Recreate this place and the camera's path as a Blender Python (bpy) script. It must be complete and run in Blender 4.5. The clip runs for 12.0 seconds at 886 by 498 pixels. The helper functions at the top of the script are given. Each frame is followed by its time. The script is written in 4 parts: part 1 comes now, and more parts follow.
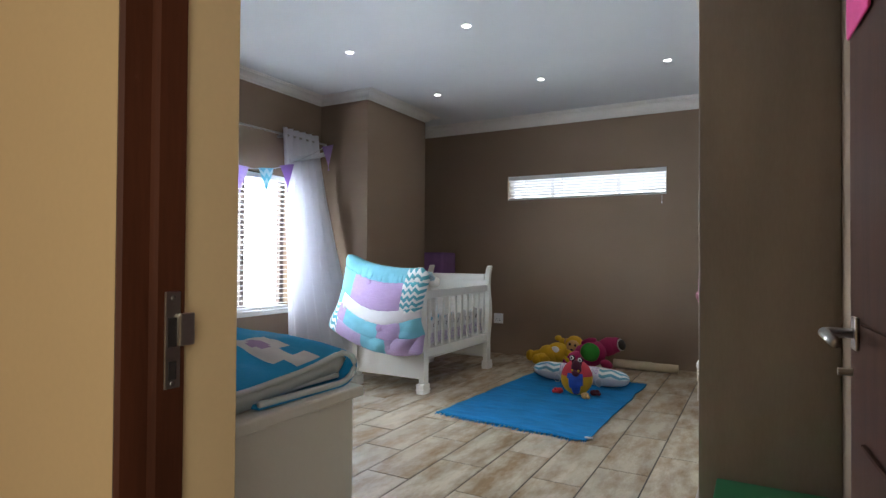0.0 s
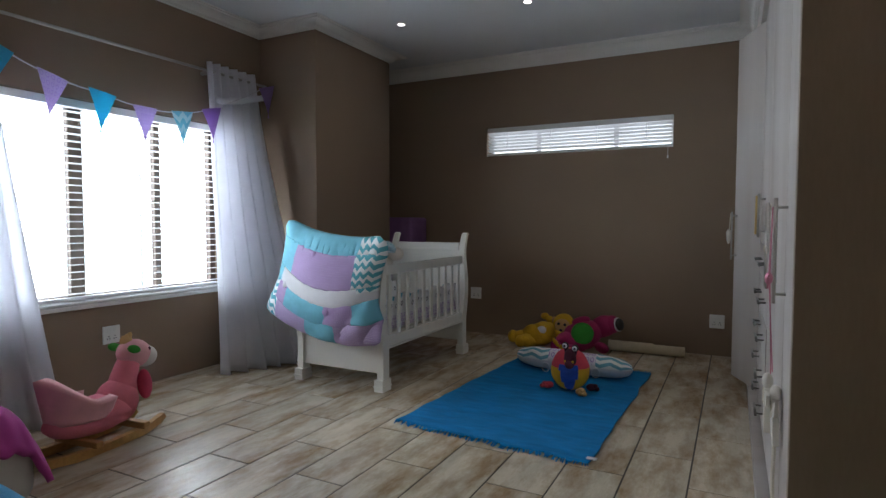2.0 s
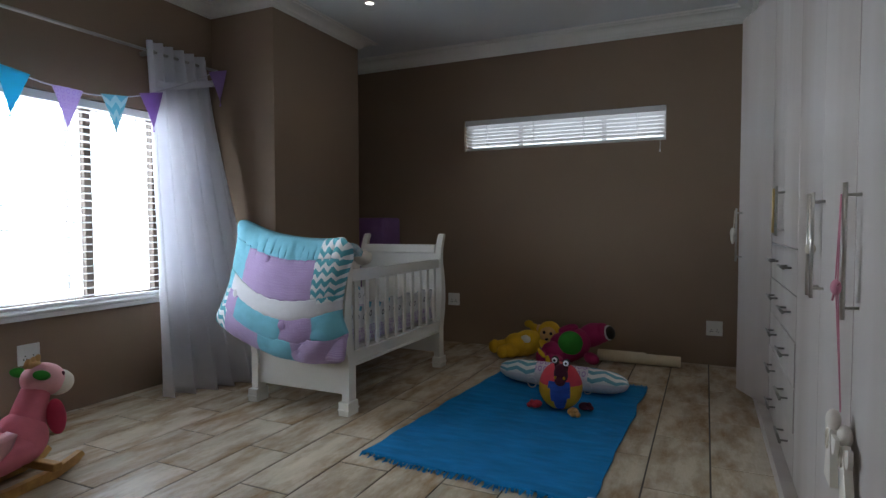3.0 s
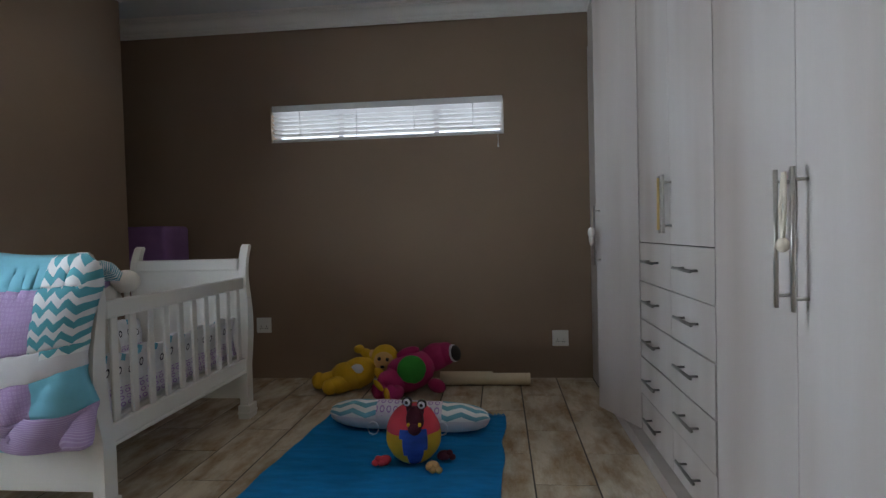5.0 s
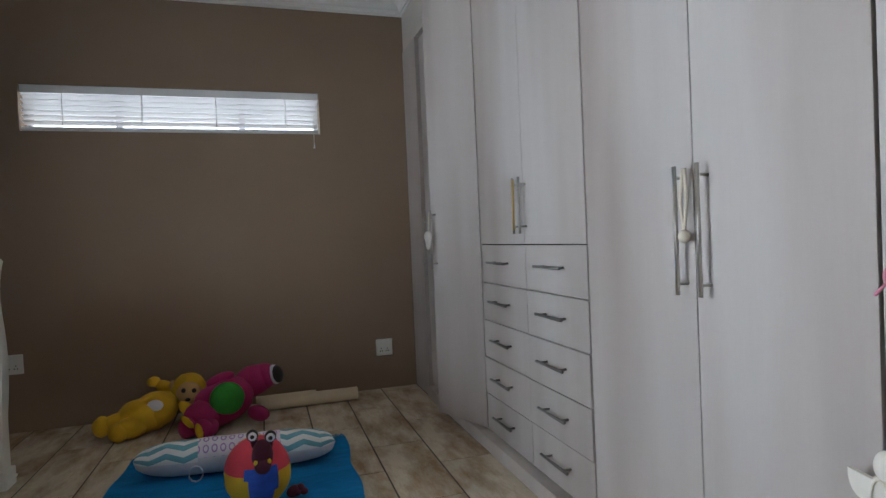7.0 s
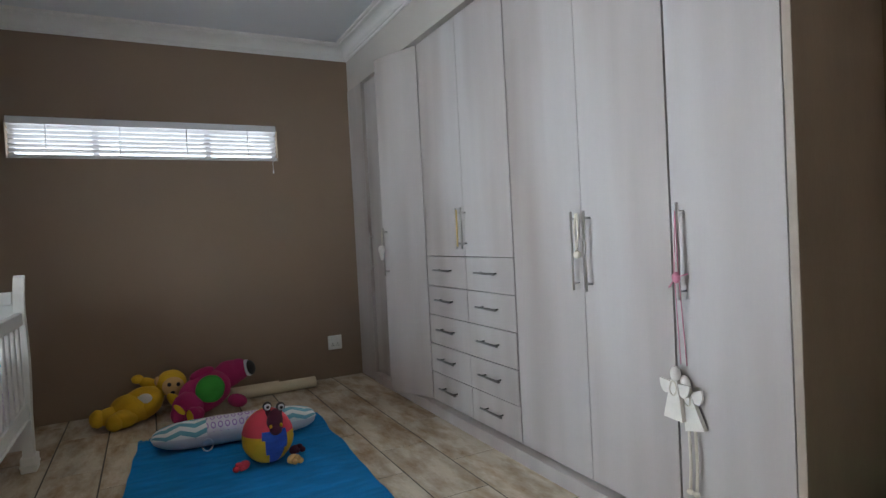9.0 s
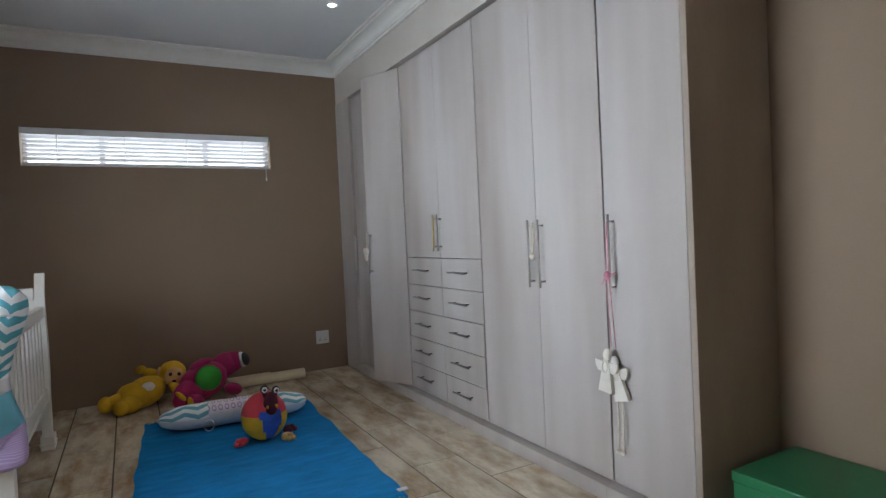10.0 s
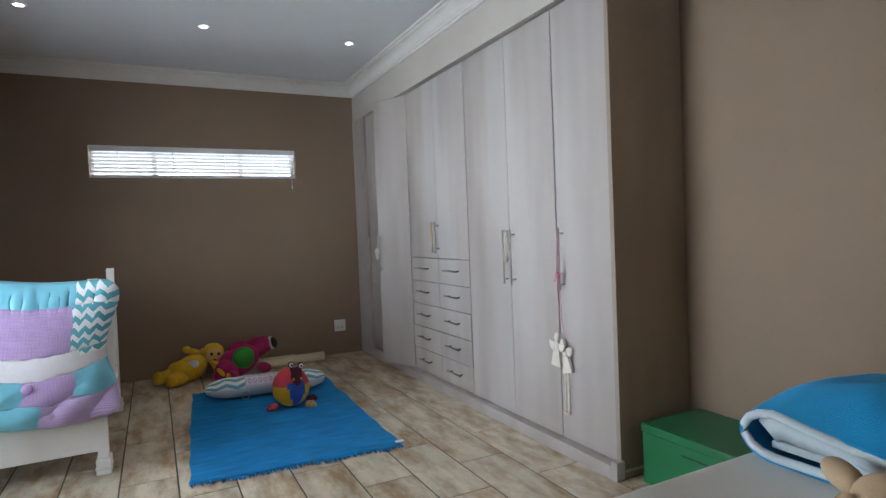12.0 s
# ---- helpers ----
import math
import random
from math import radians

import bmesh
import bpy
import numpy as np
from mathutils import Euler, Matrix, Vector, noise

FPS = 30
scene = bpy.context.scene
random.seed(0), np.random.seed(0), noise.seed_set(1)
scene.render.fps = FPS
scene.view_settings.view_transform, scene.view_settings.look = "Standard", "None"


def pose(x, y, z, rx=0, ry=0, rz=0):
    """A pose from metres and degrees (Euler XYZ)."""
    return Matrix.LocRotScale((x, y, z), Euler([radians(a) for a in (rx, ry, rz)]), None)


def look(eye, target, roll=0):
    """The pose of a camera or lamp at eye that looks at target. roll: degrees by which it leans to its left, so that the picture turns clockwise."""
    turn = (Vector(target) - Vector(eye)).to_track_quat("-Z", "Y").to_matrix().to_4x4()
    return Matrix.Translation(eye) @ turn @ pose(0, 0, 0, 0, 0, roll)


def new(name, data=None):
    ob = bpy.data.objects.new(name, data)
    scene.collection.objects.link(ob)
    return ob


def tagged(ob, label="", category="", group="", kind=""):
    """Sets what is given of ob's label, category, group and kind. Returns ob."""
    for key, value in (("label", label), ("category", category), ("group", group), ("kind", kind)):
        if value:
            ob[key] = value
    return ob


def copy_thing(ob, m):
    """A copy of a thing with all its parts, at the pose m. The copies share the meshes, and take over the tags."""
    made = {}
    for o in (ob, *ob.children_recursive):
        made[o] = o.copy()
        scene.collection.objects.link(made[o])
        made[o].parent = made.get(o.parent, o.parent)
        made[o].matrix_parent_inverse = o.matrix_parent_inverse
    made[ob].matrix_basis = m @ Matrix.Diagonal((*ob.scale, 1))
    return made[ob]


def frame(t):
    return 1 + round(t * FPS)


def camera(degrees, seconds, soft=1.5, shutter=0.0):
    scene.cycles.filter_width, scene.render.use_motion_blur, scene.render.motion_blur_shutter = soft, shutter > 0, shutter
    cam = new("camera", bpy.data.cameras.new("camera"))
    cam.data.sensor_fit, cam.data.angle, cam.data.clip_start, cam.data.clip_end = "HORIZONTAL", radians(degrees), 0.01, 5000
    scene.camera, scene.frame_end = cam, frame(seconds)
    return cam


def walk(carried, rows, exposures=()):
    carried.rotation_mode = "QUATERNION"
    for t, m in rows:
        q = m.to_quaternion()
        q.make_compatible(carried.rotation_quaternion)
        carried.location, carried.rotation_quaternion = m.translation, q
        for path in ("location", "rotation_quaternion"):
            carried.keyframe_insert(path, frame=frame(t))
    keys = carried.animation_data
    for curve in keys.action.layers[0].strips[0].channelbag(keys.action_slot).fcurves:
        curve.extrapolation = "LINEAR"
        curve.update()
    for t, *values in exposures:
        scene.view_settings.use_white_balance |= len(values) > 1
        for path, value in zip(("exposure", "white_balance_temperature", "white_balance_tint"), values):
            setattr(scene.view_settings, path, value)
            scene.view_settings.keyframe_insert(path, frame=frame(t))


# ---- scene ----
cam = camera(75.7, 12.0, soft=1.4)
PATH = [
    (0, (-0.166, -0.397, 1.163), (-1.141, 1.352, 1.19), 0.4),
    (0.5, (-0.248, -0.248, 1.175), (-1.21, 1.508, 1.128), 0.4),
    (1, (-0.326, -0.014, 1.19), (-1.281, 1.743, 1.102), 0.4),
    (1.5, (-0.43, 0.249, 1.145), (-1.363, 2.016, 1.055), 0.2),
    (2, (-0.529, 0.491, 1.163), (-1.439, 2.27, 1.07), 0.1),
    (2.5, (-0.62, 0.703, 1.153), (-1.506, 2.494, 1.064), -0.0),
    (4.5, (-1.019, 1.51, 1.119), (-1.444, 3.463, 1.055), -1.1),
    (5, (-1.089, 1.676, 1.11), (-1.286, 3.665, 1.054), -1.5),
    (5.5, (-1.162, 1.83, 1.093), (-1.205, 3.828, 1.042), -1.4),
    (6, (-1.231, 1.929, 1.082), (-1.079, 3.923, 1.034), -1.8),
    (6.5, (-1.347, 1.964, 1.073), (-0.901, 3.913, 1.033), -2.2),
    (7, (-1.451, 1.898, 1.086), (-0.853, 3.806, 1.043), -2.5),
    (9, (-2.037, 1.227, 1.175), (-1.115, 3.001, 1.124), -3.0),
    (9.5, (-2.084, 1.042, 1.18), (-1.152, 2.811, 1.137), -2.8),
    (10, (-2.188, 0.831, 1.188), (-1.22, 2.581, 1.14), -2.7),
    (10.5, (-2.216, 0.65, 1.184), (-1.245, 2.398, 1.139), -2.5),
    (11, (-2.309, 0.461, 1.221), (-1.333, 2.206, 1.163), -2.4),
    (11.5, (-2.356, 0.274, 1.225), (-1.403, 2.031, 1.166), -2.2),
    (12, (-2.373, 0.124, 1.25), (-1.467, 1.907, 1.188), -2.3),
]
walk(cam, [(t, look(eye, target, roll)) for t, eye, target, roll in PATH],
     [(0, 0.3), (0.8, 0.05), (1.5, -0.35), (2.5, -0.7), (3.5, -0.75), (4.5, -0.65), (5.5, -0.3), (7, -0.14), (9.5, -0.03), (12, 0.12)])

# ---- light ----
world = bpy.data.worlds.new("sky")
scene.world = world
world.use_nodes = True
wn = world.node_tree.nodes
sky = wn.new("ShaderNodeTexSky")
sky.sky_type, sky.sun_disc = "NISHITA", False
sky.sun_elevation, sky.sun_rotation = radians(50), radians(20)
world.node_tree.links.new(sky.outputs[0], wn["Background"].inputs[0])
wn["Background"].inputs[1].default_value = 0.12
sun = new("sun", bpy.data.lights.new("sun", "SUN"))
sun.data.energy, sun.data.angle, sun.data.color = 2.0, radians(0.5), (1, 0.95, 0.88)
sun.matrix_world = look((0, 12, 14), (0, 0, 0))


def sky_panel(name, eye, target, w, h, watts, color):
    """Area lamp standing in for light that enters through an opening."""
    lamp = new(name, bpy.data.lights.new(name, "AREA"))
    lamp.data.shape, lamp.data.size, lamp.data.size_y = "RECTANGLE", w, h
    lamp.data.energy, lamp.data.color = watts, color
    lamp.matrix_world = look(eye, target)
    return lamp


WX, FY, RX = -4.28, 6.0, 0.10        # window wall, far wall, right wall
CEIL = 2.83
W0, W1, WZ0, WZ1 = 2.06, 3.86, 0.63, 1.95   # big window opening
S0, S1, SZ0, SZ1 = -2.84, -1.035, 1.845, 2.135  # slot window opening
sky_panel("window_daylight", (WX - 0.75, 3.45, 1.62), (WX + 0.25, 3.45, 1.17), 4.4, 2.6, 690, (0.80, 0.91, 1.0))
sky_panel("slot_daylight", ((S0 + S1) / 2, FY + 0.19, (SZ0 + SZ1) / 2), ((S0 + S1) / 2, 0, (SZ0 + SZ1) / 2), S1 - S0, SZ1 - SZ0, 6, (0.83, 0.92, 1.0))
# added warm lamp, unseen, brightens the hall wall, door reveal and cabinet side
sky_panel("hall_fill", (RX + 0.1, -1.15, 1.4), (-1.9, -0.75, 1.3), 1.2, 1.55, 13, (1.0, 0.88, 0.68))


# ---- materials ----
def mat(name, color, rough=0.6, vary=0.12, scale=6.0, fine=90.0, bump=0.12, metal=0.0, stretch=(1, 1, 1), sheen=0.04, coat=0.0, spec=0.5, per_object=0.0):
    m = bpy.data.materials.new(name)
    m.use_nodes = True
    nt = m.node_tree
    b = nt.nodes["Principled BSDF"]
    b.inputs["Roughness"].default_value, b.inputs["Metallic"].default_value = rough, metal
    b.inputs["Sheen Roughness"].default_value = 0.5
    b.inputs["Sheen Weight"].default_value, b.inputs["Coat Weight"].default_value = sheen, coat
    b.inputs["Specular IOR Level"].default_value = spec
    tc = nt.nodes.new("ShaderNodeTexCoord")
    mp = nt.nodes.new("ShaderNodeMapping")
    mp.inputs["Scale"].default_value = stretch
    nt.links.new(tc.outputs["Object"], mp.inputs["Vector"])
    info = nt.nodes.new("ShaderNodeObjectInfo")
    mul = nt.nodes.new("ShaderNodeMath")
    mul.operation = "MULTIPLY"
    mul.inputs[1].default_value = 37.0
    nt.links.new(info.outputs["Random"], mul.inputs[0])
    nt.links.new(mul.outputs[0], mp.inputs["Location"])
    big = nt.nodes.new("ShaderNodeTexNoise")
    big.inputs["Scale"].default_value, big.inputs["Detail"].default_value = scale, 4
    small = nt.nodes.new("ShaderNodeTexNoise")
    small.inputs["Scale"].default_value, small.inputs["Detail"].default_value = fine, 3
    for n in (big, small):
        nt.links.new(mp.outputs[0], n.inputs["Vector"])
    mix = nt.nodes.new("ShaderNodeMath")
    mix.operation = "MULTIPLY_ADD"
    mix.inputs[1].default_value = 0.35
    nt.links.new(small.outputs[0], mix.inputs[0])
    nt.links.new(big.outputs[0], mix.inputs[2])
    ramp = nt.nodes.new("ShaderNodeValToRGB")
    ramp.color_ramp.elements[0].position, ramp.color_ramp.elements[1].position = 0.42, 0.92
    ramp.color_ramp.elements[0].color = (*[c * (1 - vary) for c in color], 1)
    ramp.color_ramp.elements[1].color = (*[min(1, c * (1 + vary)) for c in color], 1)
    nt.links.new(mix.outputs[0], ramp.inputs[0])
    out = ramp.outputs[0]
    if per_object:
        hs = nt.nodes.new("ShaderNodeHueSaturation")
        mr = nt.nodes.new("ShaderNodeMapRange")
        mr.inputs[3].default_value, mr.inputs[4].default_value = 1 - per_object, 1 + per_object
        nt.links.new(info.outputs["Random"], mr.inputs[0])
        nt.links.new(mr.outputs[0], hs.inputs["Value"])
        nt.links.new(out, hs.inputs["Color"])
        out = hs.outputs[0]
    nt.links.new(out, b.inputs["Base Color"])
    if bump:
        bp = nt.nodes.new("ShaderNodeBump")
        bp.inputs["Strength"].default_value, bp.inputs["Distance"].default_value = bump, 0.004
        nt.links.new(mix.outputs[0], bp.inputs["Height"])
        nt.links.new(bp.outputs[0], b.inputs["Normal"])
    return m


def uv_pattern(name, base, second, build, rough=0.85):
    """A cloth whose two colours alternate by a mask built from its UVs."""
    m = mat(name, base, rough, 0.08, 20, 300, 0.3, sheen=0.04)
    nt = m.node_tree
    b = nt.nodes["Principled BSDF"]
    uv = nt.nodes.new("ShaderNodeUVMap")
    sep = nt.nodes.new("ShaderNodeSeparateXYZ")
    nt.links.new(uv.outputs[0], sep.inputs[0])

    def op(kind, a, c=0.0):
        n = nt.nodes.new("ShaderNodeMath")
        n.operation = kind
        for i, v in enumerate((a, c)):
            if isinstance(v, (int, float)):
                n.inputs[i].default_value = v
            else:
                nt.links.new(v, n.inputs[i])
        return n.outputs[0]
    mask = build(op, sep.outputs[0], sep.outputs[1])
    mx = nt.nodes.new("ShaderNodeMix")
    mx.data_type = "RGBA"
    nt.links.new(mask, mx.inputs[0])
    old = b.inputs["Base Color"].links[0].from_socket
    nt.links.new(old, mx.inputs[6])
    mx.inputs[7].default_value = (*second, 1)
    nt.links.new(mx.outputs[2], b.inputs["Base Color"])
    return m


def chevron(n, k):
    def build(op, u, v):
        zig = op("MULTIPLY", op("ABSOLUTE", op("SUBTRACT", op("FRACT", op("MULTIPLY", u, n)), 0.5)), 1.0)
        return op("GREATER_THAN", op("FRACT", op("ADD", op("MULTIPLY", v, k), zig)), 0.5)
    return build


def dots(n, k, r):
    def build(op, u, v):
        a = op("SUBTRACT", op("FRACT", op("MULTIPLY", u, n)), 0.5)
        c = op("SUBTRACT", op("FRACT", op("MULTIPLY", v, k)), 0.5)
        d = op("ADD", op("MULTIPLY", a, a), op("MULTIPLY", c, c))
        return op("LESS_THAN", op("ABSOLUTE", op("SUBTRACT", d, r)), r * 0.45)
    return build


def emitter(name, color, strength):
    m = mat(name, color, 0.4, 0, bump=0)
    b = m.node_tree.nodes["Principled BSDF"]
    b.inputs["Emission Color"].default_value, b.inputs["Emission Strength"].default_value = (*color, 1), strength
    return m


TAUPE = mat("taupe_paint", (0.265, 0.187, 0.128), 0.75, 0.05, 1.3, 120, 0.10)
CREAM = mat("cream_hall_paint", (0.62, 0.47, 0.27), 0.6, 0.05, 1.5, 110, 0.12)
WHITE_CEIL = mat("ceiling_paint", (0.74, 0.76, 0.78), 0.8, 0.03, 1.2, 120, 0.05)
CORNICE = mat("white_cornice_paint", (0.80, 0.78, 0.75), 0.55, 0.03, 5, 90, 0.05)
WHITE = mat("white_lacquer", (0.78, 0.77, 0.73), 0.38, 0.03, 4, 120, 0.05)
WHITE_FRAME = mat("white_window_paint", (0.8, 0.8, 0.8), 0.4, 0.03, 4, 100, 0.05)
BRONZE = mat("bronze_aluminium", (0.075, 0.05, 0.038), 0.4, 0.1, 5, 90, 0.05, metal=0.2)
SLAT = mat("white_blind_slat", (0.82, 0.82, 0.83), 0.5, 0.02, 5, 90, 0.03)
MAHOGANY = mat("dark_mahogany_varnish", (0.066, 0.021, 0.010), 0.42, 0.35, 3, 40, 0.1, stretch=(6, 6, 0.5), spec=0.12)
STEEL = mat("brushed_steel", (0.50, 0.48, 0.45), 0.30, 0.08, 8, 200, 0.05, metal=1.0)
BRASS = mat("brass", (0.72, 0.55, 0.25), 0.3, 0.08, 8, 200, 0.05, metal=1.0)
GROUT = mat("grey_grout", (0.055, 0.045, 0.036), 0.85, 0.15, 10, 200, 0.2)
PLASTIC = mat("white_plastic", (0.8, 0.8, 0.78), 0.35, 0.02, 5, 60, 0.02)
DARK = mat("dark_void", (0.015, 0.012, 0.012), 0.6, 0.1, 5, 60, 0.05)
VOILE = mat("white_curtain_cloth", (0.80, 0.80, 0.84), 0.8, 0.04, 12, 500, 0.2)
vn = VOILE.node_tree
vt, vm = vn.nodes.new("ShaderNodeBsdfTranslucent"), vn.nodes.new("ShaderNodeMixShader")
vt.inputs[0].default_value, vm.inputs[0].default_value = (0.88, 0.88, 0.92, 1), 0.52
vn.links.new(vn.nodes["Principled BSDF"].outputs[0], vm.inputs[1])
vn.links.new(vt.outputs[0], vm.inputs[2])
vn.links.new(vm.outputs[0], vn.nodes["Material Output"].inputs[0])
RUGBLUE = mat("bright_blue_woven_cotton", (0.002, 0.185, 0.46), 0.95, 0.22, 7, 260, 0.9, spec=0.12, stretch=(1, 3, 1), sheen=0.04)
TOWEL = mat("turquoise_towelling", (0.010, 0.34, 0.70), 0.92, 0.12, 8, 420, 0.9, sheen=0.04)
PIPING = mat("pale_trim_cloth", (0.62, 0.70, 0.74), 0.85, 0.06, 15, 300, 0.3)
AQUA = mat("aqua_cotton", (0.17, 0.49, 0.63), 0.85, 0.08, 14, 300, 0.3, sheen=0.04)
LILAC = mat("lilac_cotton", (0.38, 0.26, 0.50), 0.85, 0.10, 14, 300, 0.3, sheen=0.04)
PALE = mat("white_cotton", (0.70, 0.69, 0.73), 0.85, 0.05, 14, 300, 0.3, sheen=0.04)
CHEV = uv_pattern("aqua_chevron_cotton", (0.10, 0.40, 0.50), (0.80, 0.82, 0.84), chevron(16, 13))
CHEV_BOL = uv_pattern("teal_chevron_bolster", (0.16, 0.42, 0.52), (0.82, 0.84, 0.84), chevron(6, 9))
CHEV_FLAG = uv_pattern("aqua_chevron_flag", (0.18, 0.55, 0.68), (0.80, 0.84, 0.86), chevron(2, 3))
PATTERN = uv_pattern("lilac_ring_print", (0.74, 0.70, 0.78), (0.42, 0.26, 0.56), dots(24, 9, 0.09))
LILAC_DOT = uv_pattern("lilac_pin_dot_cotton", (0.38, 0.26, 0.50), (0.50, 0.39, 0.61), dots(60, 54, 0.07))
STRIPE = uv_pattern("lilac_pinstripe", (0.39, 0.28, 0.52), (0.50, 0.40, 0.62), lambda op, u, v: op("GREATER_THAN", op("FRACT", op("MULTIPLY", v, 110)), 0.62))
BUMPER = uv_pattern("bird_print_bumper", (0.82, 0.82, 0.84), (0.05, 0.05, 0.08), dots(15, 2.2, 0.022))
PINK = mat("pink_plush", (0.72, 0.20, 0.27), 0.95, 0.10, 12, 380, 0.8, sheen=0.04)
DEEPPINK = mat("deep_pink_plush", (0.55, 0.045, 0.11), 0.95, 0.12, 12, 380, 0.8, sheen=0.04)
PALEPINK = mat("pale_pink_plush", (0.80, 0.42, 0.46), 0.95, 0.08, 12, 380, 0.8, sheen=0.04)
OFFWHITE = mat("offwhite_plush", (0.70, 0.66, 0.60), 0.95, 0.08, 12, 380, 0.8, sheen=0.04)
YELLOW = mat("yellow_plush", (0.62, 0.37, 0.015), 0.95, 0.14, 12, 380, 0.8, sheen=0.04)
MAGENTA = mat("magenta_plush", (0.36, 0.018, 0.11), 0.95, 0.14, 12, 380, 0.8, sheen=0.04)
GREEN = mat("green_plush", (0.035, 0.30, 0.035), 0.95, 0.12, 12, 380, 0.8, sheen=0.04)
TAN = mat("tan_plush", (0.55, 0.33, 0.13), 0.95, 0.1, 12, 380, 0.8, sheen=0.04)
BLUE = mat("royal_blue_corduroy", (0.02, 0.08, 0.42), 0.9, 0.3, 10, 160, 0.9, stretch=(1, 1, 3), sheen=0.04)
RED = mat("coral_red_felt", (0.62, 0.05, 0.08), 0.9, 0.1, 12, 300, 0.5, sheen=0.04)
MAROON = mat("maroon_felt", (0.085, 0.012, 0.03), 0.9, 0.15, 12, 300, 0.5, sheen=0.04)
PURPLE = mat("purple_cloth", (0.24, 0.12, 0.30), 0.9, 0.12, 8, 260, 0.5, sheen=0.04)
BLANKET = mat("purple_pink_fleece", (0.48, 0.06, 0.34), 0.93, 0.15, 6, 300, 0.7, sheen=0.04)
PINE = mat("varnished_pine", (0.50, 0.28, 0.085), 0.45, 0.2, 4, 60, 0.1, stretch=(1, 8, 8))
PAPER = mat("cream_rolled_paper", (0.66, 0.56, 0.40), 0.7, 0.06, 8, 120, 0.1)
GREENBOX = mat("green_painted_metal", (0.004, 0.145, 0.048), 0.42, 0.08, 5, 120, 0.05)
BEIGE = mat("taupe_ottoman_cloth", (0.52, 0.50, 0.47), 0.9, 0.07, 9, 300, 0.4, sheen=0.04)
PLASTER = mat("white_plaster_ornament", (0.74, 0.70, 0.64), 0.7, 0.06, 15, 100, 0.2)
RIBBON = mat("pink_ribbon", (0.55, 0.20, 0.28), 0.6, 0.1, 20, 200, 0.2)
ROPE = mat("natural_cord", (0.66, 0.60, 0.50), 0.85, 0.1, 30, 300, 0.6)
EARTH = mat("pale_paving", (0.40, 0.38, 0.33), 0.9, 0.15, 0.4, 12, 0.3)
LAMP_ON = emitter("lit_downlight", (1.0, 0.97, 0.92), 14.0)


def translucent(m, color, share):
    """Thin cloth that lets light through."""
    nt = m.node_tree
    a, b = nt.nodes.new("ShaderNodeBsdfTranslucent"), nt.nodes.new("ShaderNodeMixShader")
    a.inputs[0].default_value, b.inputs[0].default_value = (*color, 1), share
    nt.links.new(nt.nodes["Principled BSDF"].outputs[0], b.inputs[1])
    nt.links.new(a.outputs[0], b.inputs[2])
    nt.links.new(b.outputs[0], nt.nodes["Material Output"].inputs[0])
    return m


FLAG_AQUA = translucent(mat("aqua_flag_cotton", (0.10, 0.55, 0.74), 0.85, 0.08, 14, 300, 0.3), (0.10, 0.55, 0.74), 0.45)
FLAG_LILAC = translucent(mat("lilac_flag_cotton", (0.40, 0.26, 0.58), 0.85, 0.10, 14, 300, 0.3), (0.40, 0.26, 0.58), 0.45)
FLAG_PRINT = translucent(uv_pattern("lilac_print_flag", (0.62, 0.56, 0.74), (0.46, 0.36, 0.66), dots(5, 6, 0.09)), (0.55, 0.46, 0.70), 0.45)
translucent(CHEV_FLAG, (0.4, 0.65, 0.75), 0.35)


def laminate():
    """Washed pale timber laminate with soft upright bands and fine streaks."""
    m = mat("washed_timber_laminate", (0.50, 0.465, 0.45), 0.34, 0.035, 3, 40, 0.03, stretch=(4, 4, 0.25), per_object=0.04)
    nt = m.node_tree
    b = nt.nodes["Principled BSDF"]
    tc = nt.nodes.new("ShaderNodeTexCoord")
    mp = nt.nodes.new("ShaderNodeMapping")
    mp.inputs["Scale"].default_value = (1, 1, 0.16)
    nt.links.new(tc.outputs["Object"], mp.inputs[0])
    nz = nt.nodes.new("ShaderNodeTexNoise")
    nz.inputs["Scale"].default_value, nz.inputs["Detail"].default_value = 2.6, 2
    nt.links.new(mp.outputs[0], nz.inputs["Vector"])
    rp = nt.nodes.new("ShaderNodeValToRGB")
    rp.color_ramp.elements[0].position, rp.color_ramp.elements[1].position = 0.34, 0.64
    rp.color_ramp.elements[0].color, rp.color_ramp.elements[1].color = (0.74, 0.685, 0.65, 1), (1, 1, 1, 1)
    nt.links.new(nz.outputs[0], rp.inputs[0])
    mx = nt.nodes.new("ShaderNodeMix")
    mx.data_type, mx.blend_type = "RGBA", "MULTIPLY"
    mx.inputs[0].default_value = 1
    nt.links.new(b.inputs["Base Color"].links[0].from_socket, mx.inputs[6])
    nt.links.new(rp.outputs[0], mx.inputs[7])
    nt.links.new(mx.outputs[2], b.inputs["Base Color"])
    return m


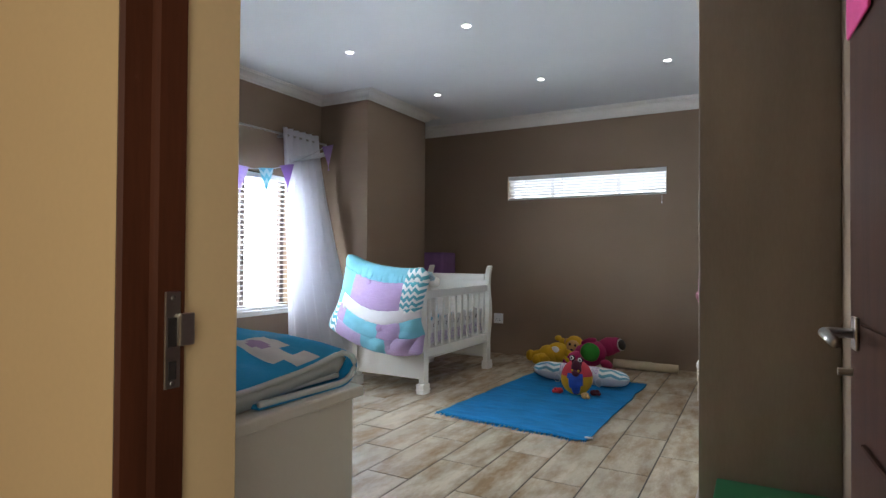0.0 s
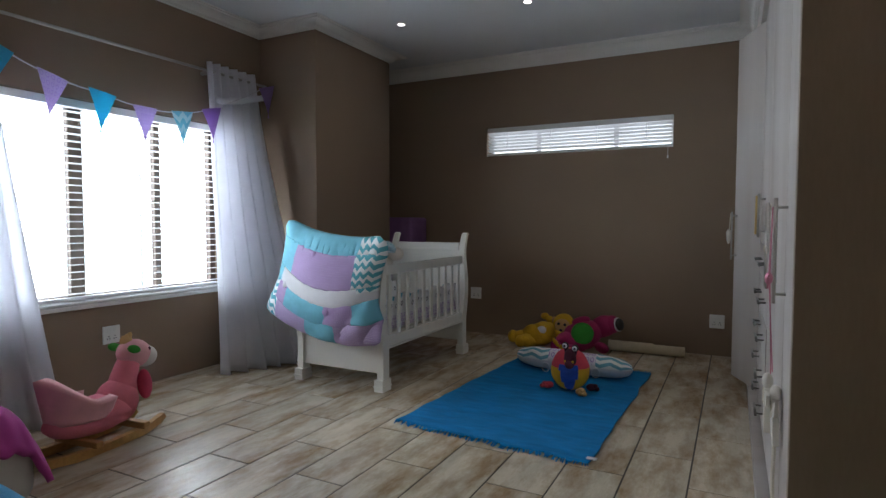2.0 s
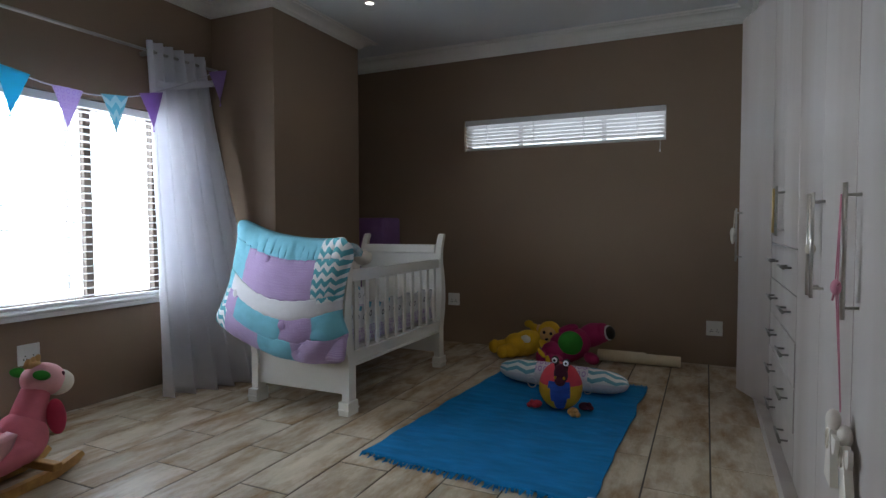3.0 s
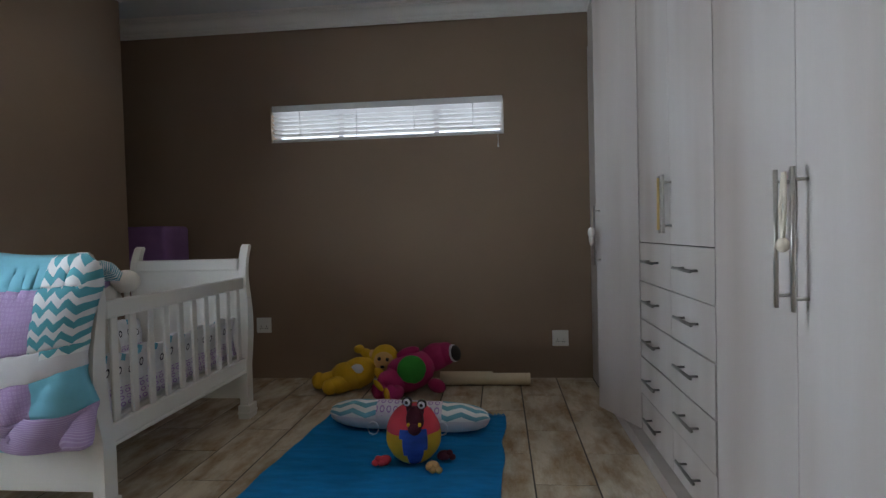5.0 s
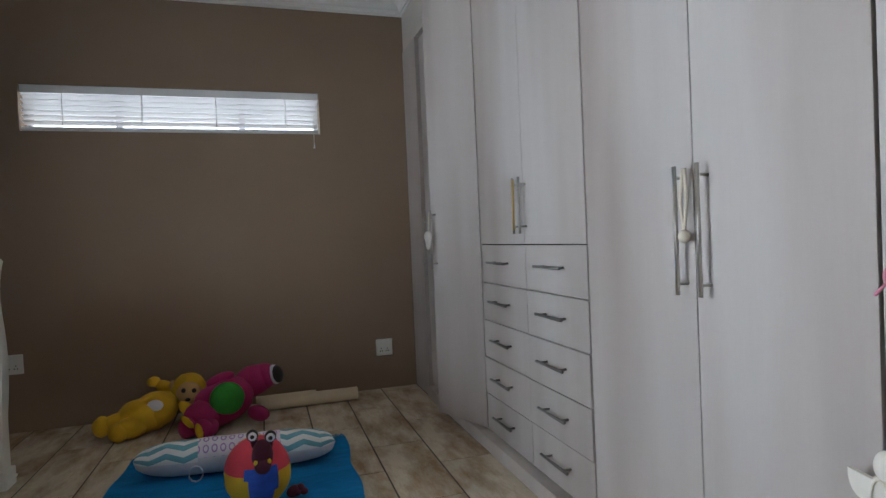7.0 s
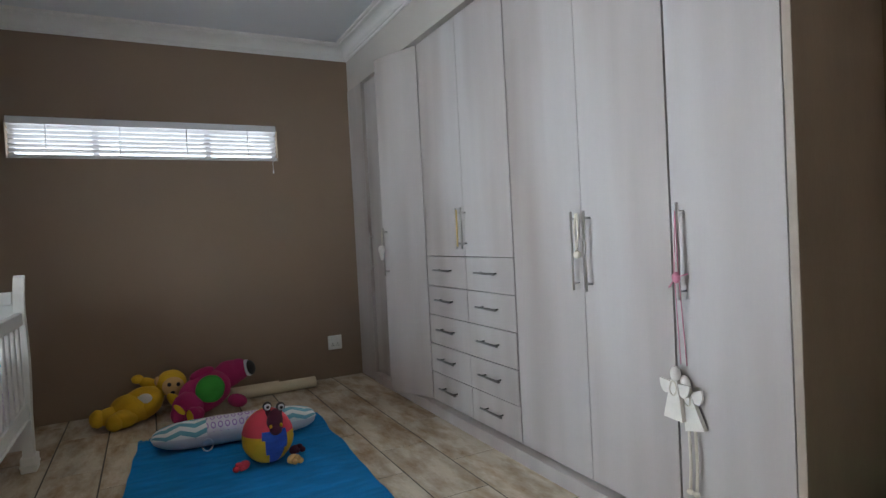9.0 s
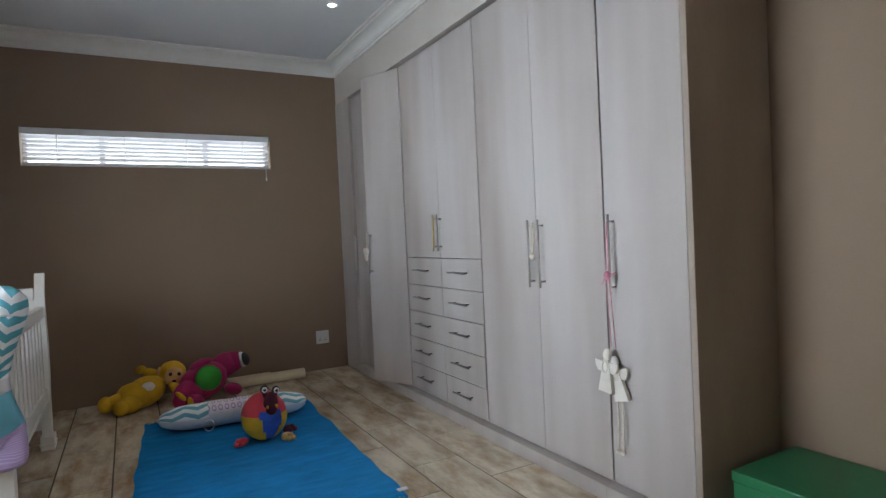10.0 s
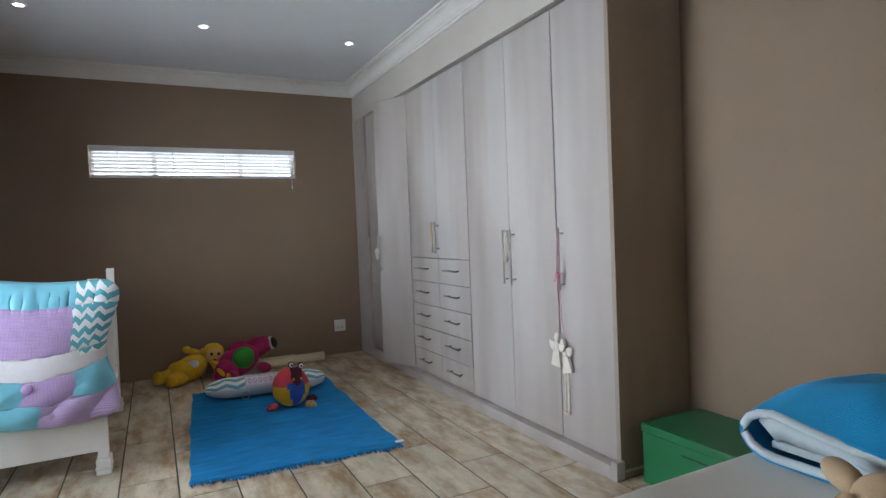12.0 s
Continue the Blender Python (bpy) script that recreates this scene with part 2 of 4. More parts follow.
def plank_tile():
    """Glazed timber-look floor tile: pale grey-brown with worn brown stains along the grain."""
    m = mat("timber_look_floor_tile", (0.60, 0.525, 0.415), 0.26, 0.17, 2.2, 26, 0.06, stretch=(5, 1.0, 1), per_object=0.09)
    nt = m.node_tree
    b = nt.nodes["Principled BSDF"]
    tc = nt.nodes.new("ShaderNodeTexCoord")
    mp = nt.nodes.new("ShaderNodeMapping")
    mp.inputs["Scale"].default_value = (2.2, 0.8, 1)
    info = nt.nodes.new("ShaderNodeObjectInfo")
    mul = nt.nodes.new("ShaderNodeMath")
    mul.operation = "MULTIPLY"
    mul.inputs[1].default_value = 53
    nt.links.new(info.outputs["Random"], mul.inputs[0])
    nt.links.new(mul.outputs[0], mp.inputs["Location"])
    nt.links.new(tc.outputs["Object"], mp.inputs[0])
    nz = nt.nodes.new("ShaderNodeTexNoise")
    nz.inputs["Scale"].default_value, nz.inputs["Detail"].default_value, nz.inputs["Roughness"].default_value = 3.4, 7, 0.65
    nt.links.new(mp.outputs[0], nz.inputs["Vector"])
    rp = nt.nodes.new("ShaderNodeValToRGB")
    rp.color_ramp.elements[0].position, rp.color_ramp.elements[1].position = 0.34, 0.58
    rp.color_ramp.elements[0].color, rp.color_ramp.elements[1].color = (0.56, 0.44, 0.32, 1), (1.0, 1.0, 1.0, 1)
    nt.links.new(nz.outputs[0], rp.inputs[0])
    mx = nt.nodes.new("ShaderNodeMix")
    mx.data_type, mx.blend_type = "RGBA", "MULTIPLY"
    mx.inputs[0].default_value = 1
    nt.links.new(b.inputs["Base Color"].links[0].from_socket, mx.inputs[6])
    nt.links.new(rp.outputs[0], mx.inputs[7])
    nt.links.new(mx.outputs[2], b.inputs["Base Color"])
    return m


LAMINATE, TILE = laminate(), plank_tile()
INSIDE = mat("dark_cabinet_edge", (0.06, 0.05, 0.045), 0.6, 0.1, 5, 60, 0.05)
GUNMETAL = mat("dark_brushed_steel", (0.22, 0.21, 0.20), 0.35, 0.08, 8, 200, 0.05, metal=0.9)
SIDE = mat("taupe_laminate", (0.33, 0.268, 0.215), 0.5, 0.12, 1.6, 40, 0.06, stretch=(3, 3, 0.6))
GLASS = bpy.data.materials.new("window_glass")
GLASS.use_nodes = True
gb = GLASS.node_tree.nodes["Principled BSDF"]
gb.inputs["Transmission Weight"].default_value, gb.inputs["Roughness"].default_value, gb.inputs["IOR"].default_value = 1.0, 0.0, 1.05


# ---- mesh helpers ----
def link(name, bm, materials, parent=None, label="", smooth=False, base=None):
    """Links a bmesh built in world metres; base: the parent's origin."""
    me = bpy.data.meshes.new(name)
    if base is not None:
        bmesh.ops.translate(bm, verts=bm.verts, vec=-Vector(base))
    bmesh.ops.recalc_face_normals(bm, faces=bm.faces)
    bm.to_mesh(me)
    bm.free()
    for m in materials if isinstance(materials, (list, tuple)) else [materials]:
        me.materials.append(m)
    if smooth:
        for p in me.polygons:
            p.use_smooth = True
    ob = new(name, me)
    if parent is not None:
        ob.parent = parent
    if label:
        ob["label"] = label
    return ob


class Thing:
    def __init__(self, name, base, label, category, group="", kind=""):
        self.ob = new(name)
        self.ob.empty_display_size = 0.1
        self.ob.location = base
        self.base = Vector(base)
        tagged(self.ob, label, category, group, kind)

    def part(self, name, bm, m, label="", smooth=False, under=None):
        return link(name, bm, m, under or self.ob, label, smooth, self.base)


def box(x0, y0, z0, x1, y1, z1, bevel=0.0, seg=2, bm=None):
    bm2 = bmesh.new()
    bmesh.ops.create_cube(bm2, size=1)
    for v in bm2.verts:
        v.co = Vector(((x0 + x1) / 2 + v.co.x * (x1 - x0), (y0 + y1) / 2 + v.co.y * (y1 - y0), (z0 + z1) / 2 + v.co.z * (z1 - z0)))
    if bevel:
        bmesh.ops.bevel(bm2, geom=bm2.edges[:], offset=bevel, segments=seg, affect="EDGES", profile=0.5)
    return merge(bm, bm2)


def merge(bm, other):
    if bm is None:
        return other
    me = bpy.data.meshes.new("tmp")
    other.to_mesh(me)
    other.free()
    bm.from_mesh(me)
    bpy.data.meshes.remove(me)
    return bm


def tube(points, r, sides=10, bm=None, r_end=None, cap=True):
    """A round bar along a polyline."""
    bm2 = bmesh.new()
    pts = [Vector(p) for p in points]
    rings = []
    for i, p in enumerate(pts):
        d = (pts[min(i + 1, len(pts) - 1)] - pts[max(i - 1, 0)]).normalized()
        a = d.orthogonal().normalized() if abs(d.z) < 0.99 else Vector((1, 0, 0))
        if abs(d.z) < 0.99:
            a = d.cross(Vector((0, 0, 1))).normalized()
        c = d.cross(a)
        rr = r if r_end is None else r + (r_end - r) * i / (len(pts) - 1)
        rings.append([bm2.verts.new(p + rr * (math.cos(k * math.tau / sides) * a + math.sin(k * math.tau / sides) * c)) for k in range(sides)])
    for s, t in zip(rings, rings[1:]):
        for k in range(sides):
            bm2.faces.new((s[k], s[(k + 1) % sides], t[(k + 1) % sides], t[k]))
    if cap:
        bm2.faces.new(rings[0])
        bm2.faces.new(rings[-1])
    return merge(bm, bm2)


def ball(c, r, rot=(0, 0, 0), bm=None, mi=0, lumps=0.0, u=20, v=14):
    """A plush lobe: centre, three radii, turn in degrees, material slot."""
    bm2 = bmesh.new()
    bmesh.ops.create_uvsphere(bm2, u_segments=u, v_segments=v, radius=1)
    m = pose(*c, *rot) @ Matrix.Diagonal((*r, 1))
    for q in bm2.verts:
        if lumps:
            q.co *= 1 + lumps * noise.noise(q.co * 2.1 + Vector(c) * 9)
        q.co = m @ q.co
    for f in bm2.faces:
        f.material_index = mi
    return merge(bm, bm2)


def grid(nu, nv, f, pick=None):
    """A sheet f(u, v) with UVs; pick(u, v) gives a material slot."""
    bm = bmesh.new()
    uvl = bm.loops.layers.uv.new("UVMap")
    vs = [[bm.verts.new(f(i / nu, j / nv)) for j in range(nv + 1)] for i in range(nu + 1)]
    for i in range(nu):
        for j in range(nv):
            fc = bm.faces.new((vs[i][j], vs[i + 1][j], vs[i + 1][j + 1], vs[i][j + 1]))
            for lp, (a, c) in zip(fc.loops, ((i, j), (i + 1, j), (i + 1, j + 1), (i, j + 1))):
                lp[uvl].uv = (a / nu, c / nv)
            if pick:
                fc.material_index = pick((i + 0.5) / nu, (j + 0.5) / nv)
    return bm


def prism(outline, axis, a, b):
    """A closed outline of (p, q) pairs drawn out along an axis from a to b."""
    bm = bmesh.new()
    put = {"x": lambda p, q, s: (s, p, q), "y": lambda p, q, s: (p, s, q), "z": lambda p, q, s: (p, q, s)}[axis]
    lo = [bm.verts.new(put(p, q, a)) for p, q in outline]
    hi = [bm.verts.new(put(p, q, b)) for p, q in outline]
    n = len(outline)
    for k in range(n):
        bm.faces.new((lo[k], lo[(k + 1) % n], hi[(k + 1) % n], hi[k]))
    bm.faces.new(lo)
    bm.faces.new(hi)
    return bm


def solid(ob, t, offset=0.0):
    md = ob.modifiers.new("thickness", "SOLIDIFY")
    md.thickness, md.offset = t, offset
    return ob


def structure(name, bm, m, label, category="wall"):
    return tagged(link(name, bm, m), label, category, kind="structure")


# ---- setting ----
T = 0.2
HX, SY = -1.95, -1.0          # alcove side wall, alcove back
DY0, DY1 = -0.06, 0.075       # door wall
JE = 0.0                      # inner edge of the wooden jamb
DX0, DX1 = -0.715, 0.065      # door opening
w = box(WX - T, SY - T, 0, WX, W0, CEIL)
w = box(WX - T, W1, 0, WX, FY + T, CEIL, bm=w)
w = box(WX - T, W0, 0, WX, W1, WZ0, bm=w)
w = box(WX - T, W0, WZ1, WX, W1, CEIL, bm=w)
structure("wall_west", w, TAUPE, "taupe painted wall around the large window")
w = box(WX, FY, 0, S0, FY + T, CEIL)
w = box(S1, FY, 0, RX + T, FY + T, CEIL, bm=w)
w = box(S0, FY, 0, S1, FY + T, SZ0, bm=w)
w = box(S0, FY, SZ1, S1, FY + T, CEIL, bm=w)
structure("wall_north", w, TAUPE, "taupe painted wall with a high slot window")
structure("wall_pier", box(WX, 4.28, 0, -3.66, 5.42, CEIL, 0.004), TAUPE, "taupe painted pier boxed out from the wall")
w = box(RX, -0.5, 0, RX + T, FY, CEIL)
# hall stretch, with an unseen opening made up for the added lamp
w = box(RX, -2.8, 0, RX + T, -1.8, CEIL, bm=w)
w = box(RX, -1.8, 0, RX + T, -0.5, 0.6, bm=w)
w = box(RX, -1.8, 2.2, RX + T, -0.5, CEIL, bm=w)
structure("wall_east", w, TAUPE, "plain taupe painted wall beside the wardrobe")
w = box(HX, DY0, 0, DX0, DY1, CEIL)
w = box(DX0, DY0, 2.08, DX1, DY1, CEIL, bm=w)
w = box(DX1, DY0, 0, RX, DY1, CEIL, bm=w)
structure("wall_south", w, TAUPE, "taupe painted wall around the doorway")
w = box(-1.8, DY0 - 0.006, 0, DX0 + 0.004, DY0 - 0.001, CEIL)
structure("wall_hall", w, CREAM, "cream painted hallway wall beside the door")
structure("door_reveal", box(DX0 - 0.001, JE + 0.002, 0, DX0 + 0.006, DY1 + 0.002, 2.08, 0.002), CREAM, "cream painted plaster door reveal", "wall")
structure("wall_hall_side", box(-1.8, -2.6, 0, -1.795, DY0 - 0.006, CEIL), CREAM, "plain cream hallway side wall")
structure("wall_alcove", box(HX, SY - T, 0, -1.8, DY0, CEIL), TAUPE, "plain taupe wall closing the alcove")
structure("wall_alcove_back", box(WX, SY - T, 0, HX, SY, CEIL), TAUPE, "plain taupe wall closing the alcove")
w = box(-1.95, -2.8, 0, -1.8, SY - T, CEIL)
w = box(-1.795, -2.8, 0, RX, -2.6, CEIL, bm=w)
structure("wall_hall_end", w, CREAM, "cream painted hallway end wall")
structure("ceiling", box(WX - T, -2.8, CEIL, RX + T, FY + T, CEIL + 0.15), WHITE_CEIL, "smooth white painted ceiling", "ceiling")
structure("ground", box(-400, -400, -0.36, 400, 400, -0.30), EARTH, "pale ground outside the house", "ground")
structure("bulkhead", box(-0.408, 2.17, 2.452, RX, FY, CEIL), mat("greige_paint", (0.56, 0.51, 0.46), 0.6, 0.04, 3, 100, 0.05), "pale painted bulkhead above the built-in wardrobe", "bulkhead")


def sweep(path, profile, closed=False):
    """Draws a (out, up) profile along a level path; the room lies to the left of the path."""
    bm = bmesh.new()
    n = len(path)
    rings = []
    for i, p in enumerate(path):
        p = Vector(p)
        d0 = (p - Vector(path[i - 1])).normalized() if (i or closed) else (Vector(path[1]) - p).normalized()
        d1 = (Vector(path[(i + 1) % n]) - p).normalized() if (i < n - 1 or closed) else d0
        n0, n1 = Vector((-d0.y, d0.x)), Vector((-d1.y, d1.x))
        k = (n0 + n1) / max(0.2, 1 + n0.dot(n1))
        rings.append([bm.verts.new((p.x + k.x * o, p.y + k.y * o, z)) for o, z in profile])
    m = len(profile)
    for a, c in zip(rings, rings[1:] + (rings[:1] if closed else [])):
        for j in range(m - 1):
            bm.faces.new((a[j], a[j + 1], c[j + 1], c[j]))
    return bm


COVE = [(0, CEIL - 0.122), (0.010, CEIL - 0.122), (0.012, CEIL - 0.104), (0.022, CEIL - 0.102), (0.024, CEIL - 0.094)]
COVE += [(0.030 + 0.060 * (1 - math.cos(a * math.pi / 12)), CEIL - 0.090 + 0.058 * math.sin(a * math.pi / 12)) for a in range(7)]
COVE += [(0.102, CEIL - 0.030), (0.103, CEIL - 0.016), (0.122, CEIL - 0.014), (0.123, CEIL)]
BF = -0.408                    # face of the bulkhead
structure("cornice", sweep([(RX, DY1), (RX, 2.17), (BF, 2.17), (BF, FY), (WX, FY)], COVE), CORNICE, "white coved plaster cornice", "cornice")
LOW = [(o * 1.1, CEIL - (CEIL - z) * 0.58) for o, z in COVE]
structure("cornice_west", sweep([(WX, FY), (WX, 5.42), (-3.66, 5.42), (-3.66, 4.28), (WX, 4.28), (WX, SY), (HX, SY), (HX, DY1), (RX, DY1)], LOW), CORNICE, "shallower white coved plaster cornice on the window wall and pier", "cornice")

# big window
win = Thing("window_1", (WX, (W0 + W1) / 2, WZ0), "large bronze-framed window with an open white venetian blind", "window", kind="structure")
FX = WX - 0.14
f = box(FX - 0.03, W0, WZ0, FX + 0.03, W1, WZ0 + 0.05, 0.004)
f = box(FX - 0.03, W0, WZ1 - 0.05, FX + 0.03, W1, WZ1, 0.004, bm=f)
f = box(FX - 0.03, W0, WZ0 + 0.05, FX + 0.03, W0 + 0.05, WZ1 - 0.05, 0.004, bm=f)
f = box(FX - 0.03, W1 - 0.05, WZ0 + 0.05, FX + 0.03, W1, WZ1 - 0.05, 0.004, bm=f)
win.part("window_frame", f, BRONZE, "bronze aluminium frame")
for y, hw in ((2.745, 0.048), (3.34, 0.026)):
    win.part("mullion", box(FX - 0.025, y - hw, WZ0 + 0.05, FX + 0.025, y + hw, WZ1 - 0.05, 0.004), BRONZE)
win.part("sash_stile", box(FX + 0.026, 3.183, WZ0 + 0.05, FX + 0.034, 3.207, WZ1 - 0.05, 0.002), WHITE_FRAME, "pale sliding sash stile")
for a, c in ((W0 + 0.05, 2.697), (2.793, 3.314), (3.366, W1 - 0.05)):
    g = win.part("pane", box(FX - 0.003, a, WZ0 + 0.05, FX + 0.003, c, WZ1 - 0.05), GLASS)
    g.visible_shadow = False
s = box(WX - 0.11, W0 + 0.001, WZ0 - 0.001, WX + 0.035, W1 - 0.001, WZ0 + 0.02, 0.006)
s = box(WX + 0.001, W0 - 0.03, WZ0 - 0.03, WX + 0.03, W1 + 0.03, WZ0 - 0.002, 0.005, bm=s)
win.part("window_sill", s, WHITE_FRAME, "white painted sill")


def blind(t, axis, at, a, c, z0, z1, pitch, depth, tilt):
    """Venetian blind: headrail, slats, bottom rail, ladder cords."""
    def bar(lo, hi, q0, q1, zz0, zz1, bev=0.003):
        return box(q0, lo, zz0, q1, hi, zz1, bev) if axis == "y" else box(lo, q0, zz0, hi, q1, zz1, bev)
    t.part("headrail", bar(a, c, at - depth / 2, at + depth / 2, z1 - 0.05, z1), SLAT)
    z = z1 - 0.05 - pitch * 0.6
    k = math.tan(radians(tilt)) * depth / 2
    while z > z0 + 0.03:
        sl = [(at - depth / 2, z - k), (at, z + 0.0035), (at + depth / 2, z + k), (at + depth / 2, z + k + 0.003), (at, z + 0.0065), (at - depth / 2, z - k + 0.003)]
        t.part("slat", prism(sl, "y" if axis == "y" else "x", a + 0.004, c - 0.004) if axis == "y" else prism(sl, "x", a + 0.004, c - 0.004), SLAT)
        z -= pitch
    t.part("bottom_rail", bar(a + 0.004, c - 0.004, at - depth / 2, at + depth / 2, z0 + 0.004, z0 + 0.024), SLAT)
    n = max(2, round((c - a) / 0.45))
    for i in range(n):
        q = a + (c - a) * (0.5 + i) / n
        if axis == "y":
            t.part("ladder_cord", tube([(at + depth / 2 + 0.002, q, z0 + 0.02), (at + depth / 2 + 0.002, q, z1 - 0.05)], 0.0018, 5), SLAT)
        else:
            t.part("ladder_cord", tube([(q, at - depth / 2 - 0.002, z0 + 0.02), (q, at - depth / 2 - 0.002, z1 - 0.05)], 0.003, 5), SLAT)


vb = Thing("venetian_blind", (WX - 0.05, (W0 + W1) / 2, WZ1), "white venetian blind with open slats in the large window", "blind")
blind(vb, "y", WX - 0.055, W0 + 0.01, W1 - 0.01, WZ0 + 0.02, WZ1 - 0.005, 0.047, 0.046, 4)

# slot window
sw = Thing("window_2", ((S0 + S1) / 2, FY, SZ0), "narrow high slot window in the taupe wall", "window", kind="structure")
f = box(S0, FY + 0.12, SZ0, S1, FY + 0.16, SZ0 + 0.03, 0.003)
f = box(S0, FY + 0.12, SZ1 - 0.03, S1, FY + 0.16, SZ1, 0.003, bm=f)
for x in (S0 + 0.015, S0 + 0.52, S1 - 0.52, S1 - 0.015):
    f = box(x - 0.015 - 0.006 * (S0 + 0.1 < x < S1 - 0.1), FY + 0.121, SZ0 + 0.03, x + 0.015 + 0.006 * (S0 + 0.1 < x < S1 - 0.1), FY + 0.159, SZ1 - 0.03, 0.003, bm=f)
sw.part("window_frame", f, mat("grey_aluminium", (0.66, 0.66, 0.68), 0.45, 0.05, 5, 90, 0.05), "pale grey aluminium frame")
g = sw.part("pane", box(S0 + 0.03, FY + 0.138, SZ0 + 0.03, S1 - 0.03, FY + 0.143, SZ1 - 0.03), GLASS)
g.visible_shadow = False
f = box(S0, FY + 0.002, SZ0 - 0.001, S1, FY + 0.12, SZ0 + 0.004)
sw.part("window_sill", f, WHITE_FRAME, "white painted reveal")
vb = Thing("venetian_blind", ((S0 + S1) / 2, FY, SZ1), "white venetian blind half open in the slot window", "blind")
blind(vb, "x", FY + 0.03, S0 + 0.006, S1 - 0.006, SZ0 + 0.004, SZ1 - 0.002, 0.0325, 0.046, -22)
vb.part("pull_cord", tube([(S1 - 0.045, FY - 0.004, SZ0 + 0.1), (S1 - 0.045, FY - 0.006, SZ0 - 0.075)], 0.0022, 5), SLAT)
vb.part("cord_bobbin", tube([(S1 - 0.045, FY - 0.01, SZ0 - 0.075), (S1 - 0.045, FY - 0.01, SZ0 - 0.10)], 0.004, 8, r_end=0.007), SLAT)

# doorway: mahogany frame, strike plate, open door
df = Thing("door_frame", (DX0, 0, 0), "dark varnished mahogany door frame with a steel strike plate", "door frame", kind="structure")
df.part("jamb", prism([(DX0 + 0.001, DY0 - 0.008), (DX0 + 0.006, DY0 - 0.010), (DX0 + 0.009, DY0 - 0.006), (DX0 + 0.009, DY0 + 0.022), (DX0 + 0.012, DY0 + 0.024), (DX0 + 0.016, DY0 + 0.027), (DX0 + 0.016, JE - 0.002), (DX0 + 0.001, JE)], "z", 0, 2.05), MAHOGANY)
df.part("jamb", box(DX1 - 0.03, DY0 - 0.02, 0, DX1, JE, 2.05, 0.005), MAHOGANY)
df.part("lintel", box(DX0, DY0 - 0.02, 2.05, DX1, JE, 2.08, 0.004), MAHOGANY)
sp = df.part("strike_plate", box(DX0 + 0.0162, JE - 0.026, 1.025, DX0 + 0.0185, JE - 0.008, 1.125, 0.001), STEEL, "worn brushed steel strike plate")
df.part("latch_lip", box(DX0 + 0.0187, JE - 0.012, 1.068, DX0 + 0.023, JE + 0.006, 1.102, 0.0015), STEEL, under=sp)
df.part("latch_hole", box(DX0 + 0.0183, JE - 0.023, 1.068, DX0 + 0.0192, JE - 0.013, 1.098), DARK, under=sp)
df.part("latch_hole", box(DX0 + 0.0183, JE - 0.022, 1.034, DX0 + 0.0192, JE - 0.013, 1.053), DARK, under=sp)
for z in (1.030, 1.118):
    df.part("screw", ball((DX0 + 0.0186, JE - 0.017, z), (0.001, 0.003, 0.003), u=10, v=6), GUNMETAL, under=sp)


def local(m, bm):
    for v in bm.verts:
        v.co = m @ v.co
    return bm


dr = Thing("door_1", (0.055, 0.13, 0), "dark mahogany panelled door standing open against the wall", "door", kind="structure")
DM = pose(0.052, 0.125, 0, 0, 0, 93.6)
leaf = box(0, -0.02, 0.008, 0.80, 0.02, 2.03, 0.004)
for z0, z1 in ((0.2, 0.85), (1.05, 1.85)):
    leaf = box(0.12, 0.0202, z0, 0.68, 0.028, z1, 0.006, bm=leaf)
dr.part("door_leaf", local(DM, leaf), MAHOGANY)
hp = box(0.722, 0.0205, 1.0, 0.758, 0.027, 1.06, 0.003)
hd = dr.part("door_handle", local(DM, tube([(0.74, 0.027, 1.03), (0.74, 0.065, 1.03), (0.73, 0.072, 1.03), (0.62, 0.072, 1.026)], 0.0095, 10)), STEEL, "brushed steel lever handle", True)
dr.part("handle_plate", local(DM, hp), STEEL, under=hd)
dr.part("key", local(DM, tube([(0.74, 0.027, 0.96), (0.74, 0.05, 0.96)], 0.007, 8)), STEEL)
dg = Thing("door_hanger", (0.0, 0.85, 1.5), "small bright pink cloth sign hanging on the mahogany door", "sign")
dg.part("cloth", local(DM, box(0.58, 0.03, 1.56, 0.74, 0.036, 1.86, 0.004)), mat("bright_pink_felt", (0.75, 0.06, 0.26), 0.9, 0.1, 12, 300, 0.3))

# downlights
def downlight(x, y):
    d = Thing("downlight", (x, y, CEIL), "small lit recessed downlight in the white ceiling", "ceiling light", "ceiling downlights")
    bm = bmesh.new()
    prev = None
    for r, z in ((0.027, 0.0), (0.029, -0.005), (0.040, -0.006), (0.043, -0.001)):
        ring = [bm.verts.new((x + r * math.cos(a * math.tau / 24), y + r * math.sin(a * math.tau / 24), CEIL + z)) for a in range(24)]
        if prev:
            for k in range(24):
                bm.faces.new((prev[k], prev[(k + 1) % 24], ring[(k + 1) % 24], ring[k]))
        prev = ring
    d.part("trim_ring", bm, WHITE_FRAME)
    bm = bmesh.new()
    bmesh.ops.create_circle(bm, cap_ends=True, segments=20, radius=0.027, matrix=pose(x, y, CEIL - 0.004))
    d.part("lens", bm, LAMP_ON, "glowing lamp")
    return d


